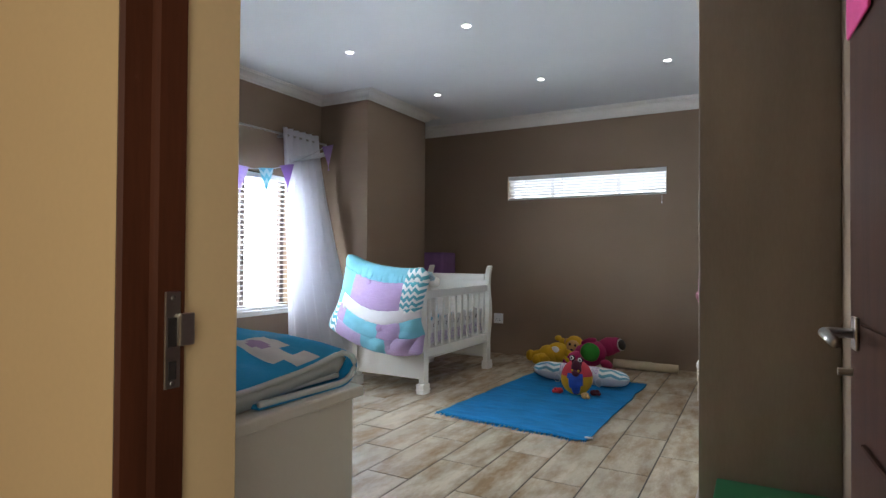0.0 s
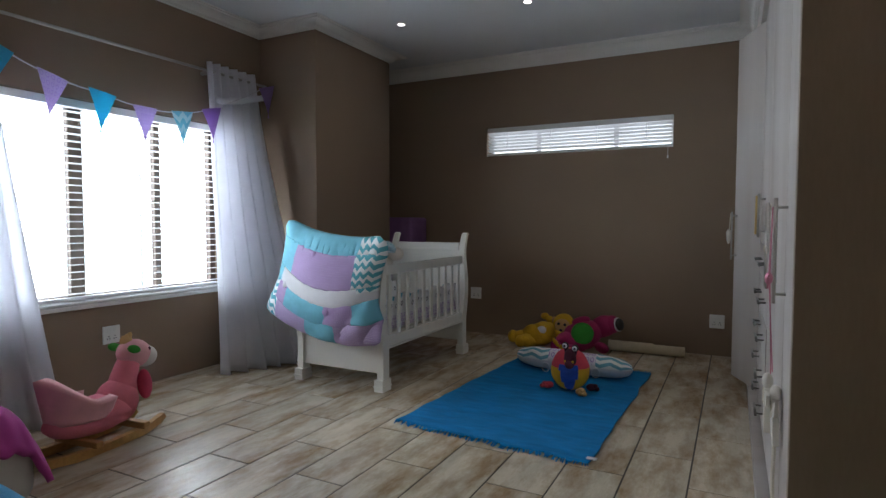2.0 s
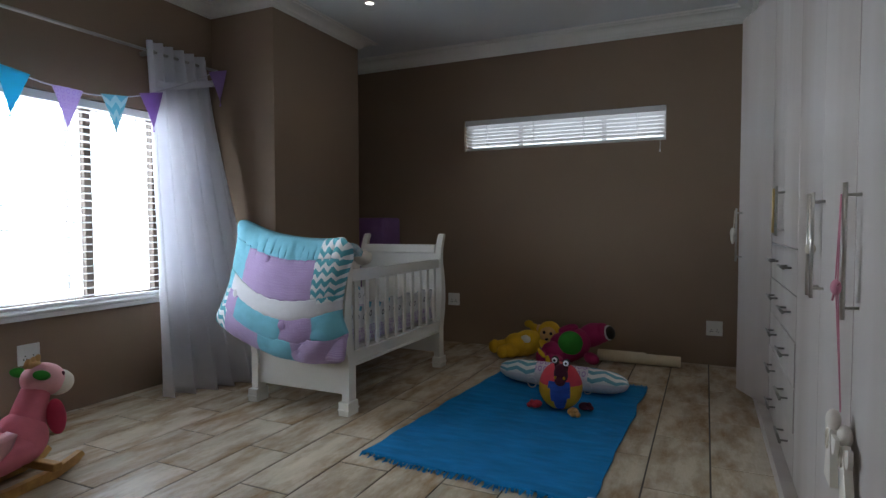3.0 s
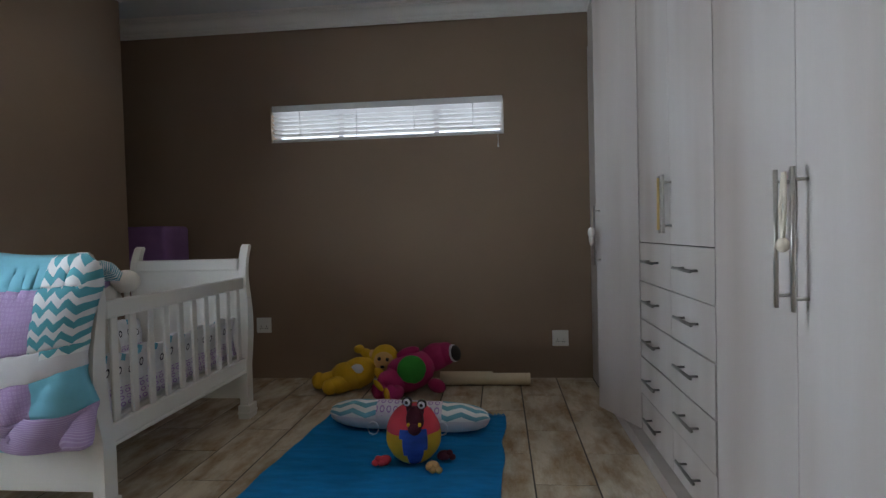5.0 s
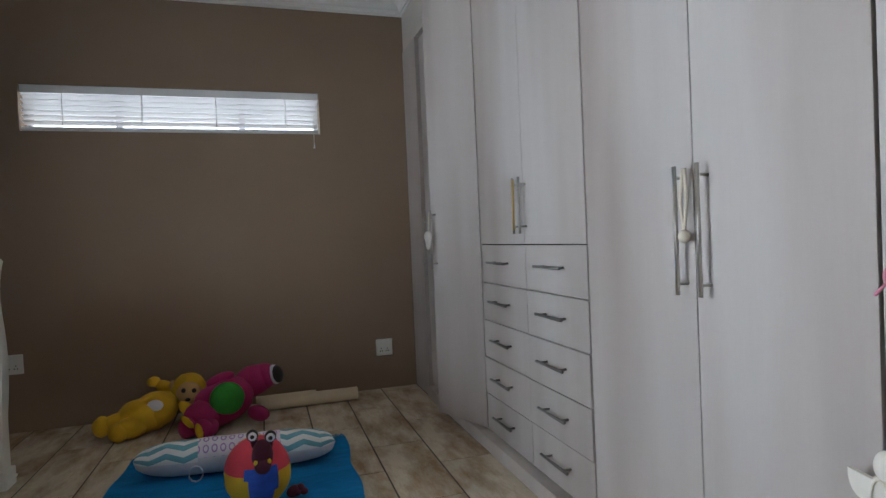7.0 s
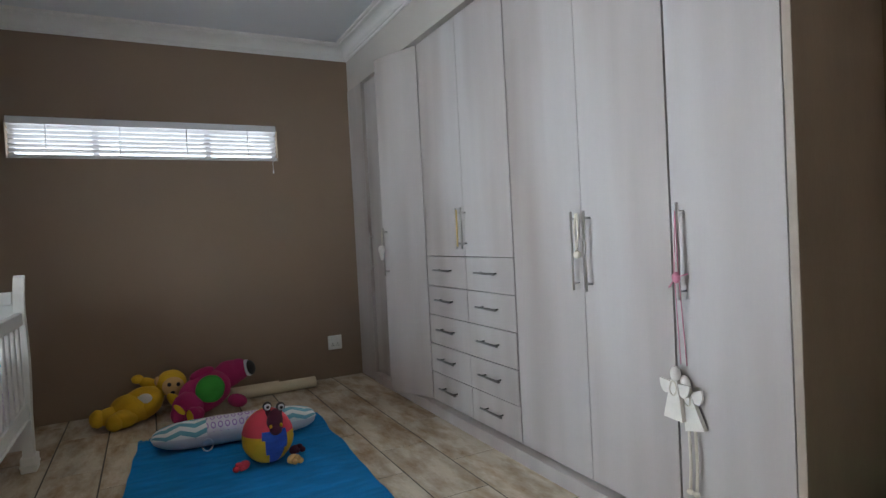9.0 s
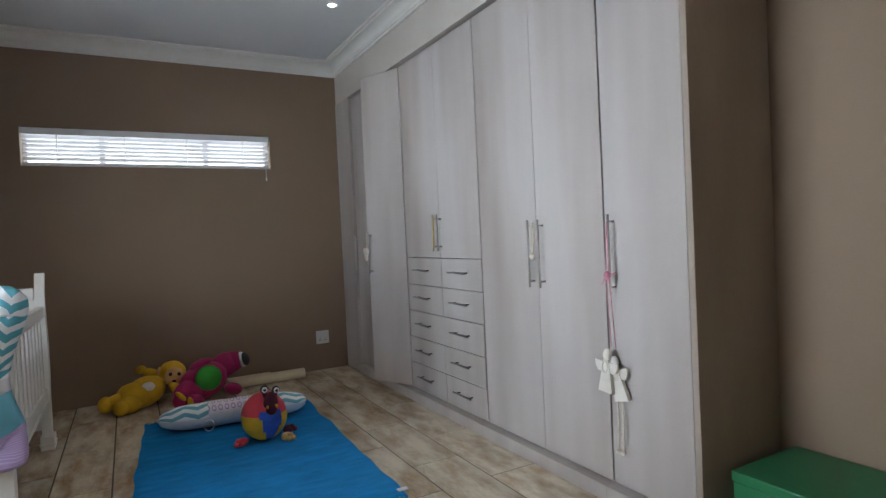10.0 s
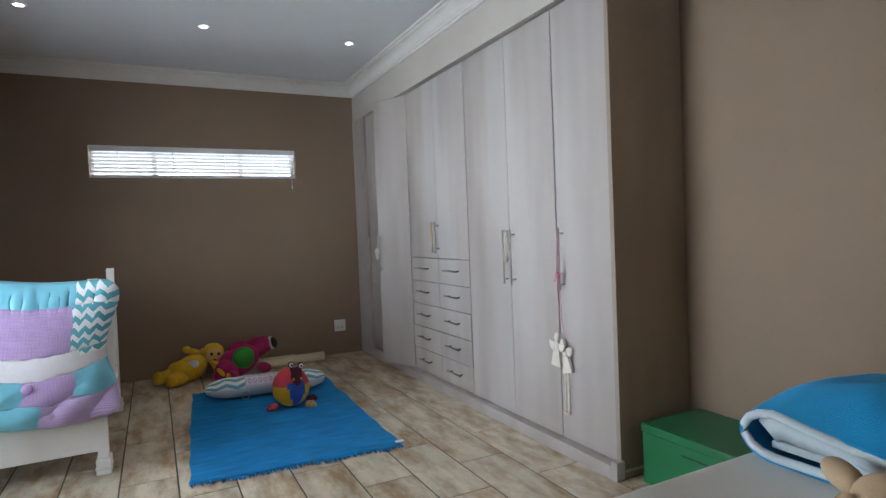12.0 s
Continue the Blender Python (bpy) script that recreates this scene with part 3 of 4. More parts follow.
dl = downlight(-3.07, 4.68)
DOWN = [(-3.07, 4.68), (-1.96, 4.68), (-0.85, 4.68), (-3.10, 3.28), (-2.02, 3.25), (-0.90, 3.25), (-3.10, 1.84), (-2.02, 1.84), (-0.90, 1.84)]
for x, y in DOWN[1:]:
    copy_thing(dl.ob, pose(x, y, CEIL))
for x, y in DOWN:
    beam = new("downlight_beam", bpy.data.lights.new("downlight_beam", "SPOT"))
    beam.data.energy, beam.data.color = 4.5, (1.0, 0.88, 0.72)
    beam.data.spot_size, beam.data.spot_blend, beam.data.shadow_soft_size = radians(116), 0.85, 0.03
    beam.location = (x, y, CEIL - 0.02)

# ---- built-in wardrobe ----
CX = -0.38                     # face of the doors
DT = 0.02


def bar_handle(t, p, q, under, out=0.034, r=0.0058, m=None):
    """A steel bar on two posts."""
    p, q = Vector(p), Vector(q)
    d = (q - p).normalized()
    h = t.part("handle", tube([p, q], r, 10), m or STEEL, "brushed steel bar handle", True, under=under)
    for e in (p + d * 0.03, q - d * 0.03):
        t.part("handle_post", tube([e, e + Vector((out, 0, 0))], r * 0.75, 8), m or STEEL, "", True, under=under)
    return h


ZB, ZT = 0.075, 2.438
G = 0.0022


YA, YB, YC, YD, YE = 2.232, 2.652, 3.640, 4.66, 5.655


def door_panel(y0, y1, z0, z1, x=CX):
    a = 0.0042 if min(abs(y0 - k) for k in (YA, YB, YC, YD, YE)) < 0.001 else 0.0016
    b = 0.0042 if min(abs(y1 - k) for k in (YA, YB, YC, YD, YE)) < 0.001 else 0.0016
    return box(x, y0 + a, z0 + G, x + DT, y1 - b, z1 - G, 0.0012, 1)


def carcass(t, y0, y1):
    b = box(CX + DT + 0.012, y0, ZB, RX - 0.002, y0 + 0.018, ZT + 0.012)
    b = box(CX + DT + 0.012, y1 - 0.018, ZB, RX - 0.002, y1, ZT + 0.012, bm=b)
    b = box(CX + DT + 0.012, y0 + 0.018, ZT - 0.006, RX - 0.002, y1 - 0.018, ZT + 0.012, bm=b)
    b = box(CX + DT + 0.012, y0 + 0.018, ZB, RX - 0.002, y1 - 0.018, ZB + 0.018, bm=b)
    b = box(RX - 0.02, y0 + 0.018, ZB + 0.018, RX - 0.002, y1 - 0.018, ZT - 0.006, bm=b)
    t.part("carcass", b, INSIDE)
    t.part("plinth", box(CX - 0.048, y0, 0, CX + 0.03, y1, ZB - 0.006, 0.002, 1), LAMINATE)


LAB = "washed pale timber wardrobe unit, "
wd = Thing("wardrobe_unit", (CX, YA, 0), LAB + "single tall door", "wardrobe", "built-in wardrobe")
carcass(wd, YA, YB)
d = wd.part("door", door_panel(YA, YB, ZB, ZT), LAMINATE)
bar_handle(wd, (CX - 0.034, YB - 0.055, 0.905), (CX - 0.034, YB - 0.055, 1.243), d)
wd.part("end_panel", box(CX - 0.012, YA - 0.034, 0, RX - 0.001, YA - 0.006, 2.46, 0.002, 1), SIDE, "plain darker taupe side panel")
wd.part("plinth_end", box(CX - 0.049, YA - 0.044, 0, CX + 0.004, YA - 0.0005, 0.095, 0.002, 1), LAMINATE)
wd.part("skirting_bead", box(CX + 0.006, YA - 0.044, 0.034, RX - 0.002, YA - 0.0345, 0.046, 0.003), LAMINATE, "pale skirting bead")
wc = Thing("wardrobe_unit", (CX, YB, 0), LAB + "two tall doors", "wardrobe", "built-in wardrobe")
carcass(wc, YB, YC)
YM = 3.118
for y0, y1, hy in ((YB, YM, YM - 0.052), (YM, YC, YM + 0.030)):
    d = wc.part("door", door_panel(y0, y1, ZB, ZT), LAMINATE)
    bar_handle(wc, (CX - 0.034, hy, 0.905), (CX - 0.034, hy, 1.243), d)
wb = Thing("wardrobe_unit", (CX, YC, 0), LAB + "two upper doors over ten drawers", "wardrobe", "built-in wardrobe")
carcass(wb, YC, YD)
YM = 4.135
for y0, y1, hy in ((YC, YM, YM - 0.026), (YM, YD, YM + 0.034)):
    d = wb.part("door", door_panel(y0, y1, 1.037, ZT), LAMINATE)
    bar_handle(wb, (CX - 0.034, hy, 1.085), (CX - 0.034, hy, 1.325), d)
for y0, y1 in ((YC, YM), (YM, YD)):
    zs = (1.037, 0.842, 0.65, 0.458, 0.268, ZB)
    for i, (z1, z0) in enumerate(zip(zs, zs[1:])):
        proud = 0.004 if (y0 == YC and i in (2, 3)) else (0.003 if i == 3 else 0.0)
        d = wb.part("drawer", door_panel(y0, y1, z0, z1, CX - proud), LAMINATE)
        m, zc = (y0 + y1) / 2, (z0 + z1) / 2 + 0.01
        bar_handle(wb, (CX - 0.034 - proud, m - 0.105, zc), (CX - 0.034 - proud, m + 0.105, zc), d, 0.034, 0.0065, GUNMETAL)
wa = Thing("wardrobe_unit", (CX, YD, 0), LAB + "one tall door ajar", "wardrobe", "built-in wardrobe")
carcass(wa, YD, YE)
FW = 5.655                     # seam of the fixed far panel
d = wa.part("door", door_panel(5.078, FW, ZB, ZT, CX - 0.008), LAMINATE)
bar_handle(wa, (CX - 0.042, FW - 0.04, 0.915), (CX - 0.042, FW - 0.04, 1.22), d)
AJ = pose(CX, YD, 0, 0, 0, 21.5) @ pose(-CX, -YD, 0)
d = wa.part("door", local(AJ, door_panel(YD, 5.073, ZB, ZT)), LAMINATE, "door standing ajar")
h = bar_handle(wa, AJ @ Vector((CX - 0.034, 5.035, 0.905)), AJ @ Vector((CX - 0.034, 5.035, 1.243)), d)
wa.part("filler_panel", box(CX - 0.034, FW + 0.002, 0, CX + 0.01, FY - 0.001, ZT + 0.010), LAMINATE)

# charms on the handles
def cord_loop(name, top, drop, label, m, spread=0.012):
    t = Thing(name, top, label, "ornament")
    x, y, z = top
    t.part("cord", tube([(x, y - spread * 0.3, z), (x - 0.004, y - spread, z - drop * 0.5), (x - 0.004, y, z - drop), (x - 0.004, y + spread, z - drop * 0.5), (x, y + spread * 0.3, z)], 0.005, 6), m, "", True)
    return t


t = cord_loop("tassel_charm", (CX - 0.026, 3.122, 1.235), 0.17, "cream cord tassel hung over a wardrobe handle", ROPE)
t.part("knot", ball((CX - 0.030, 3.122, 1.06), (0.016, 0.016, 0.018)), ROPE, "", True)
t = Thing("hanging_key_charm", (CX - 0.045, 4.14, 1.3), "brass chain charm hung between cupboard handles", "ornament")
t.part("chain", tube([(CX - 0.044, 4.14, 1.315), (CX - 0.046, 4.14, 1.10)], 0.006, 8), BRASS, "", True)
hp0 = AJ @ Vector((CX - 0.045, 5.035, 1.16))
t = Thing("heart_ornament", hp0, "white heart ornament hung on a wardrobe handle", "ornament")
bm = ball((hp0.x - 0.008, hp0.y - 0.016, hp0.z - 0.07), (0.016, 0.028, 0.030))
bm = ball((hp0.x - 0.008, hp0.y + 0.016, hp0.z - 0.07), (0.016, 0.028, 0.030), bm=bm)
bm = ball((hp0.x - 0.008, hp0.y, hp0.z - 0.10), (0.014, 0.026, 0.045), bm=bm)
t.part("heart", bm, PLASTER, "", True)
t.part("cord", tube([(hp0.x + 0.002, hp0.y, hp0.z + 0.07), (hp0.x - 0.004, hp0.y, hp0.z - 0.05)], 0.003, 6), ROPE)
HY = YB - 0.055
t = Thing("angel_ornament", (CX - 0.05, HY, 0.62), "pair of white wooden angels on a pink ribbon", "ornament")
rb = tube([(CX - 0.042, HY, 1.215), (CX - 0.046, HY - 0.008, 1.0), (CX - 0.036, HY - 0.02, 0.68)], 0.0018, 6)
rb = tube([(CX - 0.042, HY, 1.215), (CX - 0.048, HY + 0.008, 1.0), (CX - 0.03, HY + 0.01, 0.68)], 0.0018, 6, bm=rb)
rb = ball((CX - 0.048, HY, 0.985), (0.012, 0.016, 0.02), bm=rb)
rb = tube([(CX - 0.048, HY, 0.985), (CX - 0.05, HY - 0.05, 1.0)], 0.003, 6, bm=rb)
rb = tube([(CX - 0.048, HY, 0.985), (CX - 0.05, HY + 0.03, 0.95)], 0.003, 6, bm=rb)
t.part("ribbon", rb, RIBBON, "thin pink ribbon", True)
def wing(side):
    """Half disc hanging from a straight upper edge."""
    arc = [(0.010 + 0.027 * (1 - math.cos(k * math.pi / 10)), 0.012 + 0.004 * k / 10 - 0.046 * math.sin(k * math.pi / 10)) for k in range(11)]
    return prism([(side * p, q) for p, q in arc], "x", -0.006, 0.004)


for dy, z, tilt, out in ((0.028, 0.602, 4, -0.042), (-0.006, 0.570, -14, -0.020)):
    M = pose(CX + out, HY + dy, z, tilt, 0, 0)
    body = local(M, prism([(-0.014, 0.022), (0.014, 0.022), (0.040, -0.118), (-0.040, -0.118)], "x", -0.009, 0.009))
    an = t.part("angel", body, PLASTER)
    t.part("head", local(M, ball((0, 0, 0.044), (0.017, 0.019, 0.028))), PLASTER, "", True, under=an)
    for side in (-1, 1):
        t.part("wing", local(M, wing(side)), PLASTER, under=an)
    t.part("halo_cord", local(M, tube([(-0.012, 0.014 * math.sin(k * math.tau / 12), -0.006 + 0.026 * math.cos(k * math.tau / 12)) for k in range(13)], 0.0022, 5)), ROPE, under=an)
for dy in (-0.004, -0.030):
    t.part("leg_cord", tube([(CX - 0.02, HY + dy, 0.46), (CX - 0.024, HY + dy - 0.006, 0.34), (CX - 0.020, HY + dy + 0.004, 0.235)], 0.0052, 6), ROPE)
    t.part("foot", ball((CX - 0.022, HY + dy + 0.004, 0.232), (0.010, 0.013, 0.010)), ROPE, "", True)

# ---- sockets ----
def socket(c, nrm, label):
    """Square double socket plate; nrm: the wall's outward axis."""
    t = Thing("wall_socket", c, label, "socket", "wall sockets")
    R = Matrix.Translation(c) @ (pose(0, 0, 0, 0, 0, 0) if nrm == "-y" else pose(0, 0, 0, 0, 0, 90))
    t.part("plate", local(R, box(-0.06, -0.011, -0.06, 0.06, 0.0, 0.06, 0.004)), PLASTIC)
    for x in (-0.022, 0.022):
        t.part("switch", local(R, box(x - 0.009, -0.015, 0.02, x + 0.009, -0.0112, 0.045, 0.0015)), PLASTIC)
        hb = None
        for dx, dz in ((0, 0.012), (-0.008, -0.006), (0.008, -0.006)):
            hb = box(x + dx - 0.003, -0.0118, -0.02 + dz - 0.004, x + dx + 0.003, -0.0112, -0.02 + dz + 0.004, bm=hb)
        t.part("pin_holes", local(R, hb), DARK)


socket((-0.65, FY, 0.30), "-y", "white square double socket on the taupe wall")
socket((-2.95, FY, 0.42), "-y", "white square double socket on the wall behind the cot")
socket((WX, 2.88, 0.40), "x", "white square double socket below the window")

# ---- curtains, rod, bunting ----
RODX = -4.17
t = Thing("curtain_rod", (RODX, 2.9, 2.34), "thin steel curtain rod above the window", "curtain rod")
t.part("rod", tube([(RODX, 1.55, 2.320), (RODX, 4.22, 2.330)], 0.010, 10), STEEL, "", True)
for y in (1.55, 4.22):
    t.part("finial", ball((RODX, y, 2.325), (0.018, 0.024, 0.018)), STEEL, "", True)
for y in (1.62, 3.66):
    t.part("bracket", box(WX, y - 0.012, 2.311, RODX + 0.012, y + 0.012, 2.338, 0.003), STEEL)


def curtain(y0, y1, b0, b1, folds, seed, out0, out1, label):
    """Pleated drop; top from y0 to y1, hem from b0 to b1; the hem swings out into the room."""
    rnd = random.Random(seed)
    ph = [rnd.uniform(-0.5, 0.5) for _ in range(folds + 2)]

    def f(u, v):
        e = v ** 1.3
        y = (y0 + (y1 - y0) * u) * (1 - e) + (b0 + (b1 - b0) * u) * e
        a = 0.030 + 0.035 * v
        w = math.sin(u * folds * math.tau + ph[int(u * folds)] * v + 0.5 * math.sin(3 * v + u * 5))
        x = RODX + a * w + (out0 + (out1 - out0) * u) * e + 0.02 * noise.noise(Vector((u * 4, v * 3, seed)))
        return (x, y + 0.015 * math.cos(u * folds * math.tau) * v, 2.395 - 2.38 * v)
    t = Thing("curtain", (RODX, (b0 + b1) / 2, 0.01), label, "curtain", "window curtains")
    solid(t.part("cloth", grid(folds * 14, 40, f), VOILE, "", True), 0.003)

    def band(u, v):
        y = y0 + 0.02 + (y1 - y0 - 0.02) * u
        return (RODX + 0.075 + 0.012 * math.sin(u * 9), y, 2.12 + 0.13 * (abs(u - 0.1)) ** 1.2 - 0.05 * v)
    solid(t.part("tie_band", grid(16, 3, band), VOILE, "", True), 0.003)
    return t


curtain(3.615, 4.13, 3.50, 4.23, 6, 3, 0.22, 0.54, "white eyelet curtain pulled to the side of the window")
curtain(1.62, 2.16, 1.55, 2.36, 5, 8, 0.12, 0.22, "white eyelet curtain pulled to the side of the window")

BX = -4.06
TOPS = [(1.87, 2.20), (2.15, 2.11), (2.43, 2.01), (2.72, 1.968), (3.006, 1.928), (3.293, 1.945), (3.55, 2.012), (4.12, 2.29)]
t = Thing("bunting", (BX, 2.9, 2.0), "string of aqua and lilac cloth triangle flags across the window", "bunting")
pts = []
for (a, za), (c, zc) in zip(TOPS, TOPS[1:]):
    for k in range(6):
        s = k / 6
        pts.append((BX, a + (c - a) * s, za + (zc - za) * s - 0.012 * math.sin(math.pi * s)))
t.part("string", tube(pts + [(BX, 4.12, 2.30)], 0.0045, 6), PALE, "", True)
for i, (m, lab) in enumerate(((FLAG_PRINT, "printed lilac flag"), (FLAG_AQUA, "aqua flag"), (FLAG_PRINT, "printed lilac flag"), (FLAG_AQUA, "aqua flag"), (FLAG_PRINT, "printed lilac flag"), (CHEV_FLAG, "aqua chevron flag"), (FLAG_LILAC, "lilac flag"), (FLAG_LILAC, "lilac flag hanging at the end"))):
    y, z = TOPS[i]
    tilt = (-0.42, -0.40, -0.30, -0.16, -0.02, 0.1, 0.22, 0.3)[i]
    hw, ln = 0.086, 0.255

    def f(u, v, y=y, z=z, tilt=tilt):
        k = hw * (1 - v) * (2 * u - 1)
        return (BX + 0.006 + 0.012 * math.sin(2.5 * v + u * 2), y + k * math.cos(tilt) + ln * v * math.sin(tilt) * 0.35, z + k * math.sin(tilt) - ln * v + 0.004)
    solid(t.part("flag", grid(6, 8, f), m, lab), 0.002)

# ---- cot ----
C0, C1, CXL, CXR = 3.735, 5.085, -3.40, -2.645   # near end, far end, sides
cot = Thing("cot", ((CXL + CXR) / 2, (C0 + C1) / 2, 0), "white painted wooden sleigh cot with slatted sides", "cot")


def post_outline(y, out):
    """S-shaped sleigh post in the (y, z) plane; out: -1 near end, 1 far end."""
    a, b = [], []
    for i in range(25):
        s = i / 24
        z = 0.01 + 1.05 * s
        if s < 0.30:
            o, w = 0.0, 0.060
        elif s < 0.78:
            k = (s - 0.30) / 0.48
            o, w = 0.040 * math.sin(k * math.pi), 0.060 + 0.012 * math.sin(k * math.pi) - 0.022 * k
        else:
            k = (s - 0.78) / 0.22
            o, w = -0.012 * math.sin(k * math.pi) + 0.045 * k * k, 0.038 - 0.008 * k
        a.append((y + out * (o + 0.03), z))
        b.append((y + out * (o + 0.03) - out * w * 1.25, z))
    return a + [(a[-1][0] - out * 0.015, 1.072)] + b[::-1]


for y, o in ((C0 + 0.03, -1), (C1 - 0.03, 1)):
    for x in (CXL, CXR - 0.05):
        p = prism(post_outline(y, o), "x", x, x + 0.05)
        cot.part("post", p, WHITE)
        cot.part("foot_block", box(x - 0.012, y - 0.055, 0, x + 0.062, y + 0.055, 0.085, 0.006), WHITE)
        cot.part("foot_moulding", box(x - 0.016, y - 0.059, 0.030, x + 0.066, y + 0.059, 0.042, 0.004), WHITE)
for y, top in ((C0 + 0.035, 0.965), (C1 - 0.035, 0.985)):
    cot.part("end_panel", box(CXL + 0.05, y - 0.014, 0.12, CXR - 0.05, y + 0.014, top - 0.07, 0.003), WHITE)
    cot.part("end_rail", box(CXL + 0.05, y - 0.024, top - 0.07, CXR - 0.05, y + 0.024, top, 0.008), WHITE)
for x in (CXL + 0.025, CXR - 0.025):
    cot.part("top_rail", box(x - 0.018, C0 + 0.06, 0.80, x + 0.018, C1 - 0.06, 0.872, 0.008), WHITE)
    cot.part("lower_rail", box(x - 0.016, C0 + 0.06, 0.30, x + 0.016, C1 - 0.06, 0.375, 0.006), WHITE)
    cot.part("rail_moulding", box(x - 0.022, C0 + 0.06, 0.285, x + 0.022, C1 - 0.06, 0.303, 0.004), WHITE)
    n = 10
    for i in range(n):
        y = C0 + 0.12 + (C1 - C0 - 0.24) * i / (n - 1)
        cot.part("slat", box(x - 0.007, y - 0.021, 0.374, x + 0.007, y + 0.021, 0.801, 0.003, 1), WHITE)
cot.part("base_panel", box(CXL + 0.05, C0 + 0.06, 0.36, CXR - 0.05, C1 - 0.06, 0.38), WHITE)
mt = Thing("cot_mattress", (-3.04, 4.41, 0.38), "white mattress inside the cot", "mattress")
mt.part("mattress", box(CXL + 0.065, C0 + 0.075, 0.381, CXR - 0.065, C1 - 0.075, 0.46, 0.02, 3), PALE)
bp = Thing("cot_bumper", (-3.04, 4.41, 0.46), "white bird-print padded bumper tied inside the cot rails", "bumper")
for x, s in ((CXR - 0.064, 1), (CXL + 0.064, -1)):
    b = grid(40, 8, lambda u, v, x=x, s=s: (x - s * 0.02 * math.sin(v * math.pi) + 0.006 * noise.noise(Vector((u * 9, v * 2, x))), C0 + 0.09 + (C1 - C0 - 0.18) * u, 0.40 + (0.235 + 0.012 * math.sin(u * 31)) * v), lambda u, v: 1 if v < 0.42 else (2 if v > 0.86 and int(u * 40) % 4 == 0 else 0))
    solid(bp.part("bumper_pad", b, [BUMPER, PATTERN, AQUA], "", True), 0.02)
sb = Thing("soft_toy", (-2.85, 3.98, 0.46), "white and purple plush toy propped at the head of the cot", "soft toy")
bm = ball((-2.86, 3.98, 0.64), (0.11, 0.10, 0.18), lumps=0.06)
sb.part("body", ball((-2.84, 4.0, 0.84), (0.10, 0.085, 0.10), bm=bm), OFFWHITE, "", True)
sb.part("scarf", ball((-2.82, 3.99, 0.945), (0.045, 0.075, 0.075), (0, 10, 20)), LILAC, "purple band", True)
sb.part("head", ball((-2.93, 3.95, 0.985), (0.075, 0.07, 0.070)), OFFWHITE, "", True)
sb.part("arm", ball((-2.73, 4.03, 0.935), (0.065, 0.05, 0.050), lumps=0.08), OFFWHITE, "", True)

# patchwork quilt hung over the near end
def quilt_f(u, v):
    """Padded square hung by its upper edge: a raised corner on one side, a swinging lower corner under it."""
    zt = 1.035 + 0.12 * (1 - u) ** 3 - 0.014 * math.sin(math.pi * u)
    zb = 0.345 + 0.20 * (1 - u) ** 2.4 + 0.045 * u ** 4
    xt, xb = -3.38 + 0.80 * u, -3.55 + 0.95 * u
    side = 0.055 * math.sin(math.pi * v) * (1 - u) ** 3 - 0.075 * math.sin(math.pi * v) ** 2 * u ** 4
    e = v ** 1.15
    x, z = xt + (xb - xt) * e + side, zt + (zb - zt) * v - 0.040 * math.sin(math.pi * u) * math.sin(math.pi * v)
    pad = (math.sin(math.pi * min(1, max(0, u))) ** 0.45) * (math.sin(math.pi * min(1, max(0, v))) ** 0.45)
    seam = min(abs(v - k) for k in (0.13, 0.44, 0.60, 0.81))
    puff = 0.115 * pad + 0.006 * (1 - math.exp(-seam * 45))
    gather = math.exp(-((v - 0.10) / 0.07) ** 2) + 0.8 * math.exp(-((v - 0.95) / 0.08) ** 2)
    ruck = 0.008 * gather * noise.noise(Vector((u * 30, v * 5, 2))) + 0.012 * noise.noise(Vector((u * 3.2, v * 3.5, 9)))
    fold = max(0.0, v - 0.55) * 0.060 * math.sin(30 * (u * 0.9 + v * 0.65)) * max(0.0, u - 0.30)
    fine = 0.0025 * noise.noise(Vector((u * 22 + v * 9, v * 24, 5)))
    return (x, C0 - 0.055 - puff - ruck - fold - fine - 0.035 * v, z + 0.4 * ruck)


def quilt_pick(u, v):
    w = v
    if w < 0.14:
        return 0 if u < 0.80 else 3
    if w < 0.44:
        return 0 if u < 0.17 else (5 if u < 0.80 else 3)
    if w < 0.60:
        return 0 if u < 0.07 else 2 if u < 0.86 or w > 0.5 else 3
    if w < 0.81:
        cut = 0.83
        return 3 if u < 0.06 else 5 if u < 0.17 else (0 if u < 0.57 else (5 if u < cut else 0))
    return 3 if u < 0.09 else 4 if u < 0.40 else (0 if u < 0.66 else 4)


q = Thing("patchwork_quilt", (-3.05, C0 - 0.1, 0.4), "padded aqua, lilac and white patchwork quilt draped over the cot end", "quilt")
solid(q.part("front", grid(96, 84, quilt_f, quilt_pick), [AQUA, LILAC, PALE, CHEV, STRIPE, LILAC_DOT], "", True), 0.045, 1.0)
roll = grid(60, 12, lambda u, v: (quilt_f(u, 0)[0], C0 - 0.060 + 0.125 * v, quilt_f(u, 0)[2] + 0.020 * math.sin(math.pi * v) + 0.008 * noise.noise(Vector((u * 26, v * 4, 1))) - 0.05 * v), lambda u, v: 0 if u < 0.8 else 3)
solid(q.part("top_fold", roll, [AQUA, LILAC, PALE, CHEV], "", True), 0.035, -1.0)


def backing(u, v):
    x, y, z = quilt_f(0.62 * u, 0.80 + 0.20 * v)
    return (x - 0.012 * (1 - u), y + 0.055 - 0.02 * v, z - 0.045 * v * (1 - u * u))


solid(q.part("backing", grid(30, 8, backing), PALE, "plain white backing showing below the edge", True), 0.02)
for u, v in ((0.12, 0.60), (0.60, 0.66), (0.38, 0.15)):
    x, y, z = quilt_f(u, v)
    q.part("button", ball((x, y - 0.045, z), (0.026, 0.012, 0.027)), PALE if v == 0.60 else LILAC, "", True)

